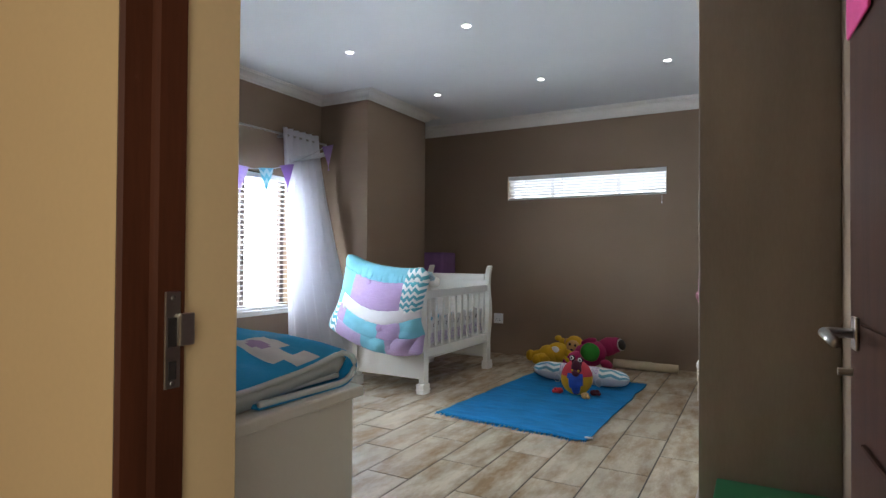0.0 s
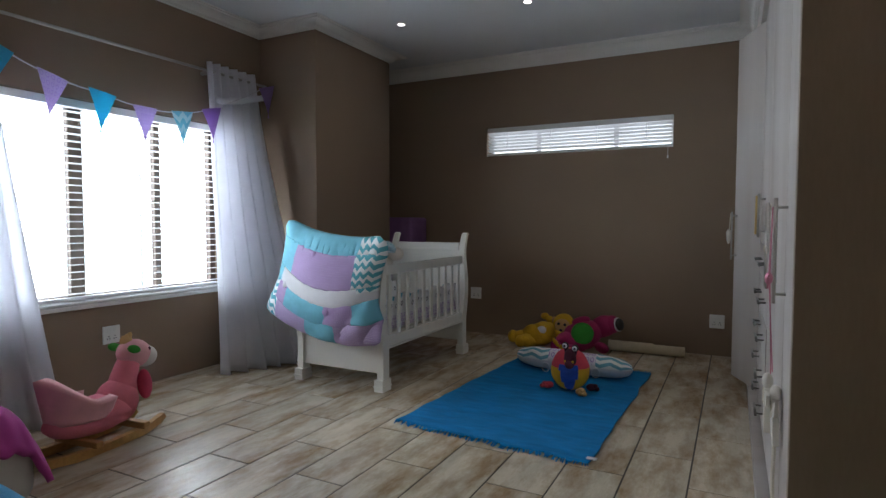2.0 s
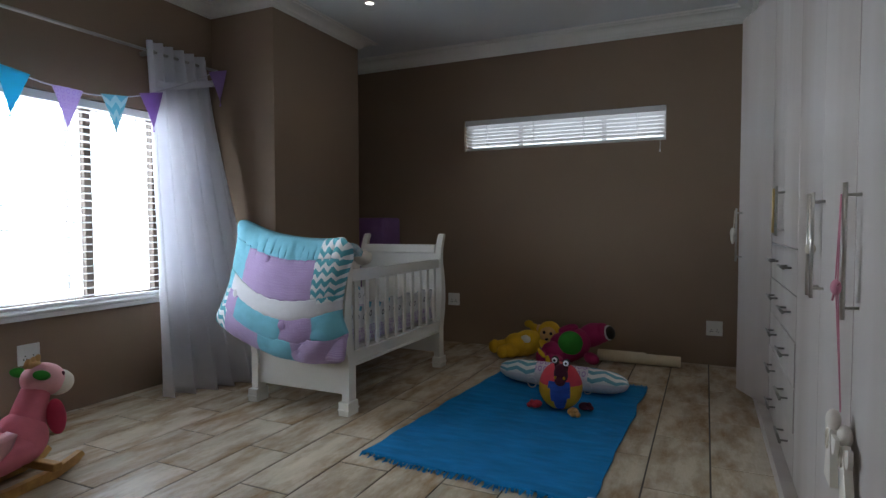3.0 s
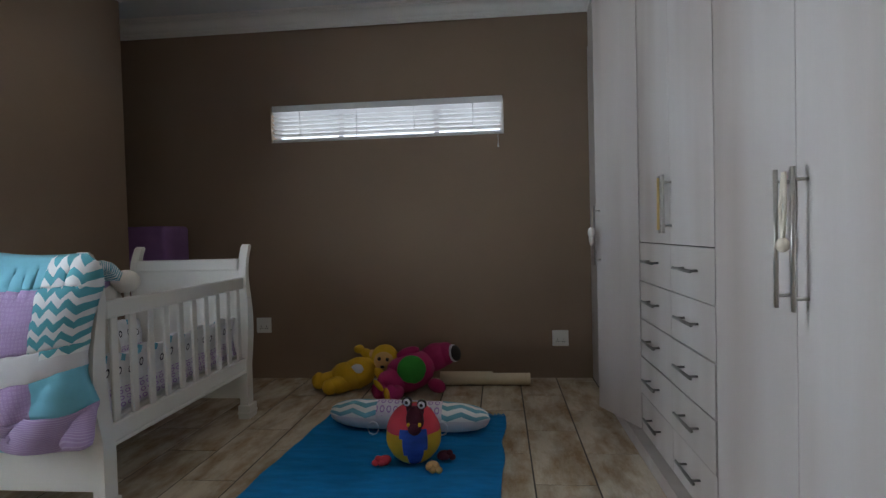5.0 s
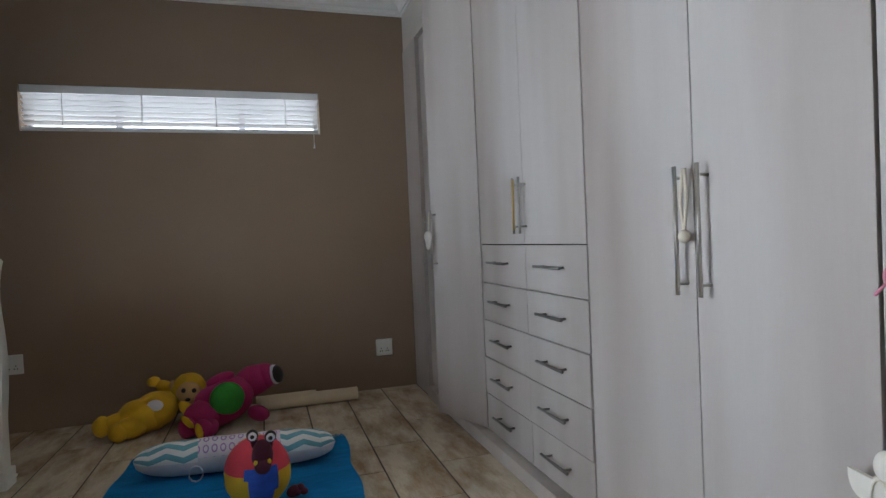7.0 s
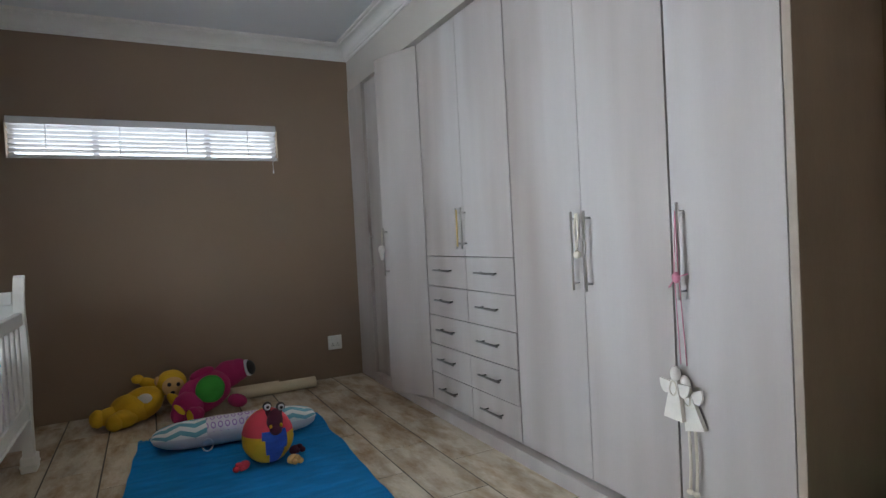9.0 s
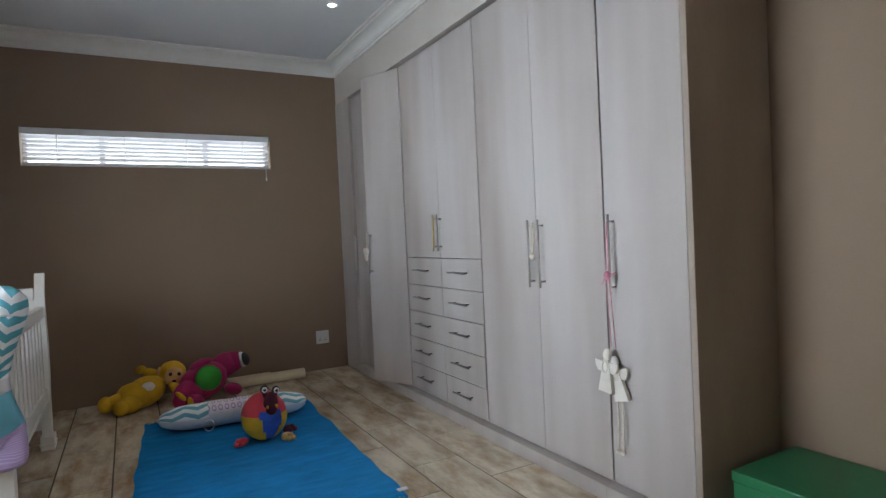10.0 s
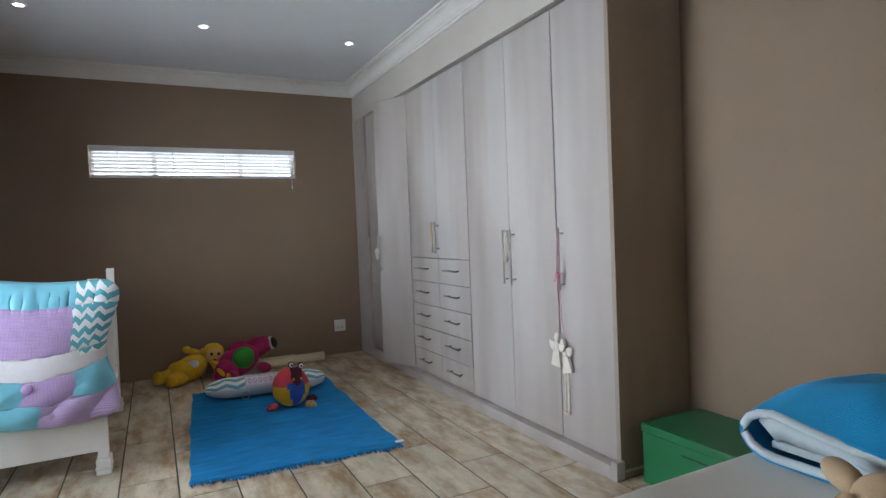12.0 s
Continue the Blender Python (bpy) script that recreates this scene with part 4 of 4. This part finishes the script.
# purple panel in the corner behind the cot
t = Thing("storage_box", (-3.77, 5.78, 0), "tall purple cloth-covered box in the corner behind the cot", "storage box")
t.part("body", box(-4.06, 5.62, 0, -3.52, 5.96, 1.215, 0.03, 4), PURPLE, "", True)

# ---- rug and what lies on it ----
RC = [(-2.27, 3.30), (-1.13, 3.21), (-1.075, 5.06), (-2.15, 5.14)]


def rug_f(u, v):
    a = Vector(RC[0]).lerp(Vector(RC[1]), u)
    c = Vector(RC[3]).lerp(Vector(RC[2]), u)
    p = a.lerp(c, v)
    e = 0.022 * noise.noise(Vector((u * 7, v * 7, 3)))
    return (p.x + (e if u in (0, 1) else 0), p.y + (e if v in (0, 1) else 0), 0.012 + 0.003 * noise.noise(Vector((u * 7, v * 9, 0))))


t = Thing("rug", (-1.66, 4.2, 0), "bright blue woven cotton rug with fringed ends on the floor", "rug")
solid(t.part("weave", grid(50, 70, rug_f), RUGBLUE), 0.008, -1)
rnd = random.Random(5)
bm = bmesh.new()
for i in range(110):
    u = (i + rnd.random() * 0.6) / 110
    for v, s in ((0.0, -1), (1.0, 1)):
        x, y, z = rug_f(u, v)
        l, dx = rnd.uniform(0.025, 0.06), rnd.uniform(-0.018, 0.018)
        for k in range(2):
            vs = [bm.verts.new(c) for c in ((x - 0.005, y, 0.012), (x + 0.005, y, 0.012), (x + dx + 0.003, y + s * l, 0.004), (x + dx - 0.003, y + s * l, 0.004))]
            if k:
                for vv in vs:
                    vv.co.z += 0.003
            bm.faces.new(vs)
tagged(t.part("fringe", bm, RUGBLUE, "knotted blue fringe"), kind="stuff")
t.part("care_label", box(-1.15, 3.235, 0.014, -1.10, 3.265, 0.017), PALE, "small white care label")

t = Thing("bolster_cushion", (-1.62, 4.80, 0.02), "long chevron bolster cushion with a lilac printed band on the rug", "cushion")


def bol_f(u, v):
    s = 2 * u - 1
    r = 0.088 * (max(0.0, 1 - abs(s) ** 5)) ** 0.5 + 0.004 * noise.noise(Vector((u * 9, v * 5, 1)))
    a = v * math.tau
    return (-1.62 + 0.46 * s, 4.80 - 0.05 * s + r * math.cos(a), 0.098 + max(-0.082, 0.92 * r * math.sin(a)))


t.part("cover", grid(60, 28, bol_f, lambda u, v: (1 if 0.03 < v < 0.47 else 2) if 0.31 < u < 0.72 else (0 if v < 0.5 or v > 0.95 else 2)), [CHEV_BOL, PATTERN, PALE], "", True)
for u in (0.31, 0.72):
    x = -1.62 + 0.46 * (2 * u - 1)
    pts = [(x + 0.03 * math.sin(k / 10 * math.tau), 4.705 - 0.012, 0.055 - 0.035 * math.cos(k / 10 * math.tau) + 0.005) for k in range(11)]
    t.part("tie", tube(pts, 0.004, 6), PALE, "white tie", True)

# round patchwork toy on the rug
def lobes(t, name, m, *items, label="", lumps=0.0, under=None):
    """One plush part out of overlapping lobes (centre, radii, turn)."""
    bm = None
    for c, r, rot in items:
        bm = ball(c, r, rot, bm=bm, lumps=lumps)
    return t.part(name, bm, m, label, True, under)


O = (0, 0, 0)
BC = Vector((-1.52, 4.36, 0.15))
t = Thing("soft_toy", (-1.52, 4.36, 0.013), "round patchwork plush ball toy with stalk eyes on the rug", "soft toy")
bm = bmesh.new()
bmesh.ops.create_uvsphere(bm, u_segments=48, v_segments=32, radius=1)
for f_ in bm.faces:
    c = f_.calc_center_median()
    a = math.degrees(math.atan2(c.x, -c.y)) - 10
    f_.material_index = 0 if abs(a) < 27 + 12 * c.z and c.z < 0.38 else (2 if c.z > 0.22 and abs(a) < 110 else 1)
for v in bm.verts:
    w = 1 + 0.03 * noise.noise(v.co * 2.5)
    v.co = BC + Vector((v.co.x * 0.132 * w, v.co.y * 0.125 * w, v.co.z * 0.137 + 0.014 * max(0, v.co.z)))
t.part("body", bm, [BLUE, YELLOW, RED], "blue, mustard and coral patchwork body", True)
hx = -1.497
hd = lobes(t, "head", MAROON, ((hx, 4.268, 0.245), (0.042, 0.036, 0.078), (18, 0, 6)), ((hx, 4.245, 0.215), (0.032, 0.024, 0.032), O), label="maroon felt head")
for dx in (-0.026, 0.026):
    lobes(t, "nostril", YELLOW, ((hx + dx, 4.234, 0.235), (0.008, 0.006, 0.010), O), under=hd)
for dx, dz in ((-0.034, 0.335), (0.034, 0.322)):
    lobes(t, "eye_stalk", MAROON, ((hx + dx * 0.85, 4.278, dz - 0.024), (0.014, 0.014, 0.036), O), under=hd)
    lobes(t, "eye", DARK, ((hx + dx, 4.266, dz), (0.023, 0.019, 0.023), O), under=hd)
    bm = ball((hx + dx, 4.250, dz), (0.017, 0.007, 0.017))
    bm = ball((hx + dx, 4.244, dz), (0.008, 0.005, 0.008), bm=bm, mi=1)
    t.part("iris", bm, [PALE, DARK], "", True, under=hd)
for dx, dy, m in ((-0.135, -0.05, RED), (0.10, -0.11, TAN), (0.14, 0.02, MAROON)):
    items = [((BC.x + dx, BC.y + dy, 0.04), (0.034, 0.021, 0.024), (0, 0, 30))]
    items += [((BC.x + dx * 1.2 + 0.014 * k, BC.y + dy * 1.2 - 0.008 * abs(k), 0.034 + 0.016 * (k == 0)), (0.017, 0.016, 0.015), O) for k in (-1, 0, 1)]
    lobes(t, "foot", m, *items)

# plush toys by the far wall
t = Thing("plush_doll", (-2.15, 5.72, 0), "yellow plush doll lying on its side by the wall", "soft toy")
lobes(t, "body", YELLOW, ((-2.13, 5.68, 0.120), (0.150, 0.110, 0.108), (0, -20, -6)), ((-2.19, 5.65, 0.105), (0.13, 0.105, 0.10), O), lumps=0.10)
lobes(t, "leg", YELLOW, ((-2.31, 5.61, 0.09), (0.125, 0.052, 0.055), (0, -8, 20)), ((-2.385, 5.585, 0.085), (0.048, 0.052, 0.060), O), lumps=0.08)
lobes(t, "leg", YELLOW, ((-2.23, 5.56, 0.065), (0.105, 0.060, 0.062), (0, 4, 40)), ((-2.285, 5.51, 0.06), (0.052, 0.05, 0.056), O), lumps=0.08)
lobes(t, "arm", YELLOW, ((-2.06, 5.80, 0.215), (0.095, 0.040, 0.040), (0, 26, -18)), ((-2.145, 5.82, 0.262), (0.040, 0.036, 0.032), O), lumps=0.08)
lobes(t, "arm", YELLOW, ((-1.91, 5.53, 0.125), (0.085, 0.034, 0.036), (0, 48, 0)))
lobes(t, "belly_patch", PALE, ((-2.11, 5.590, 0.160), (0.052, 0.014, 0.042), (0, -22, -6)))
hd = lobes(t, "head", YELLOW, ((-1.935, 5.72, 0.225), (0.100, 0.085, 0.090), O), lumps=0.06)
lobes(t, "face", TAN, ((-1.925, 5.640, 0.210), (0.072, 0.036, 0.068), O), under=hd)
lobes(t, "ear", TAN, ((-2.02, 5.70, 0.25), (0.022, 0.018, 0.034), O), under=hd)
for dx, dz in ((-0.026, 0.030), (0.032, 0.024)):
    lobes(t, "eye", DARK, ((-1.925 + dx, 5.607, 0.205 + dz), (0.013, 0.008, 0.014), O), under=hd)
lobes(t, "mouth", DARK, ((-1.93, 5.606, 0.178), (0.016, 0.010, 0.010), O), under=hd)
t = Thing("plush_doll", (-1.72, 5.6, 0), "magenta plush animal with a green belly lying by the wall", "soft toy")
lobes(t, "body", MAGENTA, ((-1.73, 5.58, 0.15), (0.19, 0.130, 0.133), (0, -24, 0)), ((-1.84, 5.51, 0.10), (0.11, 0.095, 0.09), (0, -10, 0)), lumps=0.08)
lobes(t, "leg", MAGENTA, ((-1.90, 5.43, 0.055), (0.044, 0.075, 0.050), (0, 30, 0)), ((-1.915, 5.385, 0.075), (0.045, 0.035, 0.062), O), lumps=0.06)
lobes(t, "leg", MAGENTA, ((-1.80, 5.42, 0.050), (0.052, 0.085, 0.048), O), ((-1.83, 5.36, 0.060), (0.050, 0.034, 0.058), O), lumps=0.06)
hd = lobes(t, "head", MAGENTA, ((-1.56, 5.66, 0.235), (0.125, 0.102, 0.096), (0, -22, 0)), ((-1.49, 5.66, 0.258), (0.085, 0.086, 0.080), (0, -14, 0)), lumps=0.04)
lobes(t, "lip", PALE, ((-1.425, 5.632, 0.268), (0.040, 0.064, 0.062), (0, -14, 0)), under=hd)
lobes(t, "mouth", DARK, ((-1.411, 5.614, 0.272), (0.038, 0.060, 0.055), (0, -14, 0)), under=hd)
lobes(t, "belly_patch", GREEN, ((-1.70, 5.474, 0.190), (0.098, 0.035, 0.098), (0, -24, 8)))
lobes(t, "arm", MAGENTA, ((-1.74, 5.58, 0.285), (0.085, 0.040, 0.036), (0, -18, 0)))
lobes(t, "arm", MAGENTA, ((-1.53, 5.46, 0.085), (0.060, 0.072, 0.045), (0, 30, 40)))
lobes(t, "toe_patch", YELLOW, ((-1.905, 5.352, 0.115), (0.018, 0.014, 0.048), (0, -40, 0)))
lobes(t, "toe_patch", YELLOW, ((-1.845, 5.328, 0.060), (0.020, 0.014, 0.048), (0, -10, 0)))


def paper_roll(x0, x1, y, z, r, label):
    t = Thing("paper_roll", ((x0 + x1) / 2, y, 0), label, "paper roll", "paper rolls")
    bm = bmesh.new()
    prev = None
    for k in range(49):
        a = k / 24 * math.tau
        rr = r * (1 - 0.12 * k / 48)
        ring = [bm.verts.new((xx, y + rr * math.cos(a), z + rr * math.sin(a))) for xx in (x0, x1)]
        if prev:
            bm.faces.new((prev[0], prev[1], ring[1], ring[0]))
        prev = ring
    t.part("roll", bm, PAPER, "", True)


paper_roll(-1.52, -0.89, 5.79, 0.044, 0.044, "long cream paper roll lying by the wall")
paper_roll(-1.55, -1.16, 5.88, 0.04, 0.038, "shorter cream paper roll lying by the wall")

# ---- pink rocking toy ----
t = Thing("rocking_toy", (-3.5, 2.32, 0), "pink plush rocking animal seat on pine rockers", "rocking toy")
RM = pose(-3.46, 2.27, 0, 0, 0, 97)     # forward is local x


def L(bm):
    return local(RM, bm)


bm = ball((-0.02, 0, 0.17), (0.25, 0.125, 0.095), lumps=0.03)
bm = ball((0.12, 0, 0.20), (0.11, 0.105, 0.12), bm=bm)
t.part("body", L(bm), PINK, "", True)


def tub(u, v):
    a = radians(55 + 250 * u)
    r = 1.0 - 0.22 * (1 - v)
    hgt = 0.185 + (0.09 + 0.14 * max(0.0, -math.cos(a)) ** 1.3) * v
    return (-0.09 + 0.18 * r * math.cos(a), 0.135 * r * math.sin(a), hgt)


solid(t.part("seat_back", L(grid(30, 8, tub)), PALEPINK, "paler pink tub seat", True), 0.045)
t.part("neck", L(tube([(0.14, 0, 0.22), (0.17, 0, 0.32), (0.21, 0, 0.42)], 0.082, 16, r_end=0.055)), PINK, "", True)
hd = t.part("head", L(ball((0.235, 0, 0.435), (0.098, 0.075, 0.078), (0, 15, 0))), PALEPINK, "", True)
t.part("muzzle", L(ball((0.305, 0, 0.405), (0.066, 0.066, 0.060))), OFFWHITE, "white muzzle", True, under=hd)
for s in (-1, 1):
    t.part("eye", L(ball((0.288, s * 0.056, 0.455), (0.009, 0.007, 0.011))), MAROON, "", True, under=hd)
    t.part("ear", L(ball((0.175, s * 0.072, 0.475), (0.042, 0.014, 0.022), (0, 20, 0))), GREEN, "green lined ear", True, under=hd)
    t.part("scarf_end", L(ball((0.235, s * 0.075, 0.27), (0.042, 0.030, 0.085), (0, -8, 0))), DEEPPINK, "", True)
    t.part("rocker", L(prism([(-0.34, 0.028), (-0.20, 0.006), (0.0, 0.0), (0.20, 0.006), (0.30, 0.034), (0.335, 0.062), (0.32, 0.084), (0.28, 0.072), (0.2, 0.05), (0.0, 0.042), (-0.2, 0.05), (-0.34, 0.07)], "y", s * 0.105 - 0.016, s * 0.105 + 0.016)), PINE, "varnished pine rocker")
cr = ball((0.19, 0, 0.515), (0.035, 0.018, 0.020))
for k in range(3):
    cr = ball((0.165 + 0.022 * k, 0, 0.522 + 0.006 * k), (0.014, 0.012, 0.024), (0, 25, 0), bm=cr)
t.part("mane", L(cr), TAN, "", True, under=hd)
t.part("crossbar", L(box(-0.12, -0.15, 0.042, -0.08, 0.15, 0.075, 0.006)), PINE)
t.part("crossbar", L(box(0.16, -0.15, 0.046, 0.20, 0.15, 0.085, 0.006)), PINE)

# ---- ottoman with blanket ----
t = Thing("ottoman", (-3.41, 1.34, 0), "rounded taupe upholstered ottoman", "ottoman")
t.part("body", box(-3.85, 0.92, 0.03, -2.98, 1.76, 0.37, 0.09, 5), BEIGE, "", True)
for x in (-3.70, -3.13):
    for y in (1.07, 1.61):
        t.part("leg", box(x - 0.03, y - 0.03, 0, x + 0.03, y + 0.03, 0.06, 0.004), DARK)
b = Thing("blanket", (-3.41, 1.34, 0.37), "ribbed purple-pink fleece blanket thrown over the ottoman", "blanket")


def blanket(u, v):
    x, y = -3.87 + 0.915 * u, 0.90 + 0.885 * v
    e = max(0.0, u - 0.86) / 0.14
    f2 = max(0.0, v - 0.88) / 0.12
    z = 0.405 + 0.007 * math.sin(v * 90) - 0.13 * e ** 1.6 - 0.17 * f2 ** 1.6 + 0.022 * noise.noise(Vector((u * 5, v * 5, 7))) + 0.012 * noise.noise(Vector((u * 13, v * 9, 2)))
    return (x - 0.02 * f2, y, z)


solid(b.part("fleece", grid(50, 130, blanket), BLANKET, "", True), 0.025, 0)

# ---- changing unit ----
K0, K1, KY0, KY1, KZ = -1.88, -1.045, 0.14, 0.775, 0.838
t = Thing("changing_cabinet", ((K0 + K1) / 2, 0.4, 0), "white lacquered chest of drawers used as a changing table", "cabinet")
t.part("body", box(K0 + 0.015, KY0, 0.05, K1 - 0.012, KY1 - 0.03, KZ - 0.03, 0.003), WHITE)
t.part("top", box(K0, KY0 - 0.005, KZ - 0.029, K1, KY1, KZ, 0.006), WHITE)
t.part("plinth", box(K0 + 0.03, KY0, 0, K1 - 0.03, KY1 - 0.05, 0.049), WHITE)
for i in range(4):
    z0 = 0.07 + 0.185 * i
    d = t.part("drawer", box(K0 + 0.03, KY1 - 0.029, z0, K1 - 0.027, KY1 - 0.012, z0 + 0.178, 0.003), WHITE)
    for x in (-1.65, -1.25):
        t.part("knob", ball((x, KY1, z0 + 0.09), (0.014, 0.012, 0.014)), STEEL, "", True, under=d)
t = Thing("changing_mat", (-1.3, 0.45, KZ), "changing mat wrapped in a turquoise towelling cover with pale piping", "changing mat")
MX0, MX1 = -1.465, -1.075


def mat_profile(s):
    """Wrap of the cover in (y, z): over the top, round the front and back under."""
    if s < 0.62:
        k = s / 0.62
        return 0.15 + 0.565 * k, KZ + 0.042 + 0.040 * k ** 3
    if s < 0.80:
        a = (s - 0.62) / 0.18 * math.pi
        return 0.715 + 0.058 * math.sin(a), KZ + 0.045 + 0.037 * math.cos(a)
    k = (s - 0.80) / 0.20
    return 0.715 - 0.26 * k, KZ + 0.008 + 0.004 * k


def cover(u, v):
    y, z = mat_profile(v)
    wob = 0.024 * noise.noise(Vector((u * 3, v * 9, 4))) + 0.006 * noise.noise(Vector((u * 9, v * 22, 1)))
    fade = 1.0 if v < 0.5 else max(0.0, 1 - (v - 0.5) / 0.18)
    rise = math.sin(min(1, u / 0.3) * math.pi / 2) * min(1, (1 - u) / 0.7) ** 0.8
    lift = (0.066 * rise + wob * math.sin(u * math.pi)) * (0.25 + 0.75 * fade) * (1.0 if v < 0.68 else 0.0 if v > 0.72 else (0.72 - v) / 0.04)
    return (MX0 + (MX1 - MX0) * u, y, z + lift)


def patch(u, v):
    if (u - 0.60) ** 2 / 0.008 + (v - 0.485) ** 2 / 0.0007 < 1:
        return 2
    if 0.48 < u < 0.97 and 0.43 + 0.03 * (u < 0.5) < v < 0.56 - 0.05 * (0.72 < u < 0.84) and not (u > 0.86 and v < 0.47):
        return 1
    return 0


solid(t.part("cover", grid(60, 90, cover, patch), [TOWEL, PALE, LILAC], "", True), 0.009, 1)
for x in (MX0, MX1):
    pts = [(x, mat_profile(i / 40)[0], mat_profile(i / 40)[1] + 0.003) for i in range(41)]
    t.part("piping", tube(pts, 0.0075, 7), PIPING, "pale piping", True)
foam = grid(20, 24, lambda u, v: (MX0 + 0.015 + (MX1 - MX0 - 0.03) * u, min(mat_profile(v * 0.66)[0], 0.74), cover(u, v * 0.66)[2] - 0.026))
solid(t.part("foam", foam, PIPING, "pale foam pad", True), 0.044, 0)
t.part("foam_base", box(MX0 + 0.02, 0.15, KZ + 0.018, MX1 - 0.02, 0.738, KZ + 0.032, 0.004), PIPING)
t = Thing("folded_towel", (-1.2, 0.25, KZ), "folded turquoise towel under the mat edge", "towel")
t.part("towel", box(-1.22, 0.15, KZ + 0.001, -1.08, 0.40, KZ + 0.010, 0.003), TOWEL)
t = Thing("teddy_bear", (-1.68, 0.40, KZ), "small cream plush bear lying on the white cabinet", "soft toy")
bm = ball((-1.57, 0.41, KZ + 0.045), (0.060, 0.070, 0.045), lumps=0.06)
bm = ball((-1.56, 0.505, KZ + 0.042), (0.040, 0.045, 0.040), bm=bm)
bm = ball((-1.515, 0.585, KZ + 0.042), (0.020, 0.036, 0.020), (15, 0, -20), bm=bm)
bm = ball((-1.60, 0.535, KZ + 0.04), (0.016, 0.015, 0.018), bm=bm)
bm = ball((-1.62, 0.43, KZ + 0.034), (0.034, 0.026, 0.026), bm=bm)
t.part("plush", bm, [mat("cream_plush", (0.60, 0.43, 0.27), 0.95, 0.1, 12, 380, 0.8, sheen=0.04)], "", True)

# ---- green metal box ----
t = Thing("metal_box", (-0.10, 1.75, 0), "dark green painted metal chest on the floor beside the wardrobe", "chest")
t.part("body", box(-0.315, 1.30, 0, 0.085, 2.13, 0.250, 0.004), GREENBOX)
t.part("lid", box(-0.320, 1.295, 0.252, 0.088, 2.135, 0.290, 0.006), GREENBOX)
t.part("front_slot", box(-0.3215, 1.58, 0.205, -0.3155, 1.90, 0.209), DARK)

# ---- floor ----
structure("floor", box(WX - T, -2.8, -0.3, RX + T, FY + T, -0.003), GROUT, "grey grouted floor under timber-look tiles", "floor")
floor = bpy.data.objects["floor"]
PW, PL, J = 0.2715, 0.68, 0.008
shared = {}
rnd = random.Random(11)
x = -0.42 + PW * 2
row = 0
while x > WX - PW:
    x0, x1 = max(x - PW + J, WX + 0.001), min(x, RX - 0.001)
    y = (3.16 if row % 2 == 0 else 3.485) + rnd.uniform(-0.015, 0.015) + 6 * PL
    while x1 > x0 and y > -2.6:
        y1, y0 = min(y - J, FY - 0.001), max(y - PL, -2.59)
        if y1 - y0 > 0.02 and y0 < FY:
            key = (round(x1 - x0, 3), round(y1 - y0, 3))
            if key not in shared:
                b2 = box(-key[0] / 2, -key[1] / 2, -0.012, key[0] / 2, key[1] / 2, 0.0, 0.0015, 1)
                me = bpy.data.meshes.new("plank_tile")
                b2.to_mesh(me)
                b2.free()
                me.materials.append(TILE)
                shared[key] = me
            o = new("plank_tile", shared[key])
            o.location = ((x0 + x1) / 2, (y0 + y1) / 2, rnd.uniform(-0.0006, 0.0))
            o.parent = floor
        y -= PL
    x -= PW
    row += 1
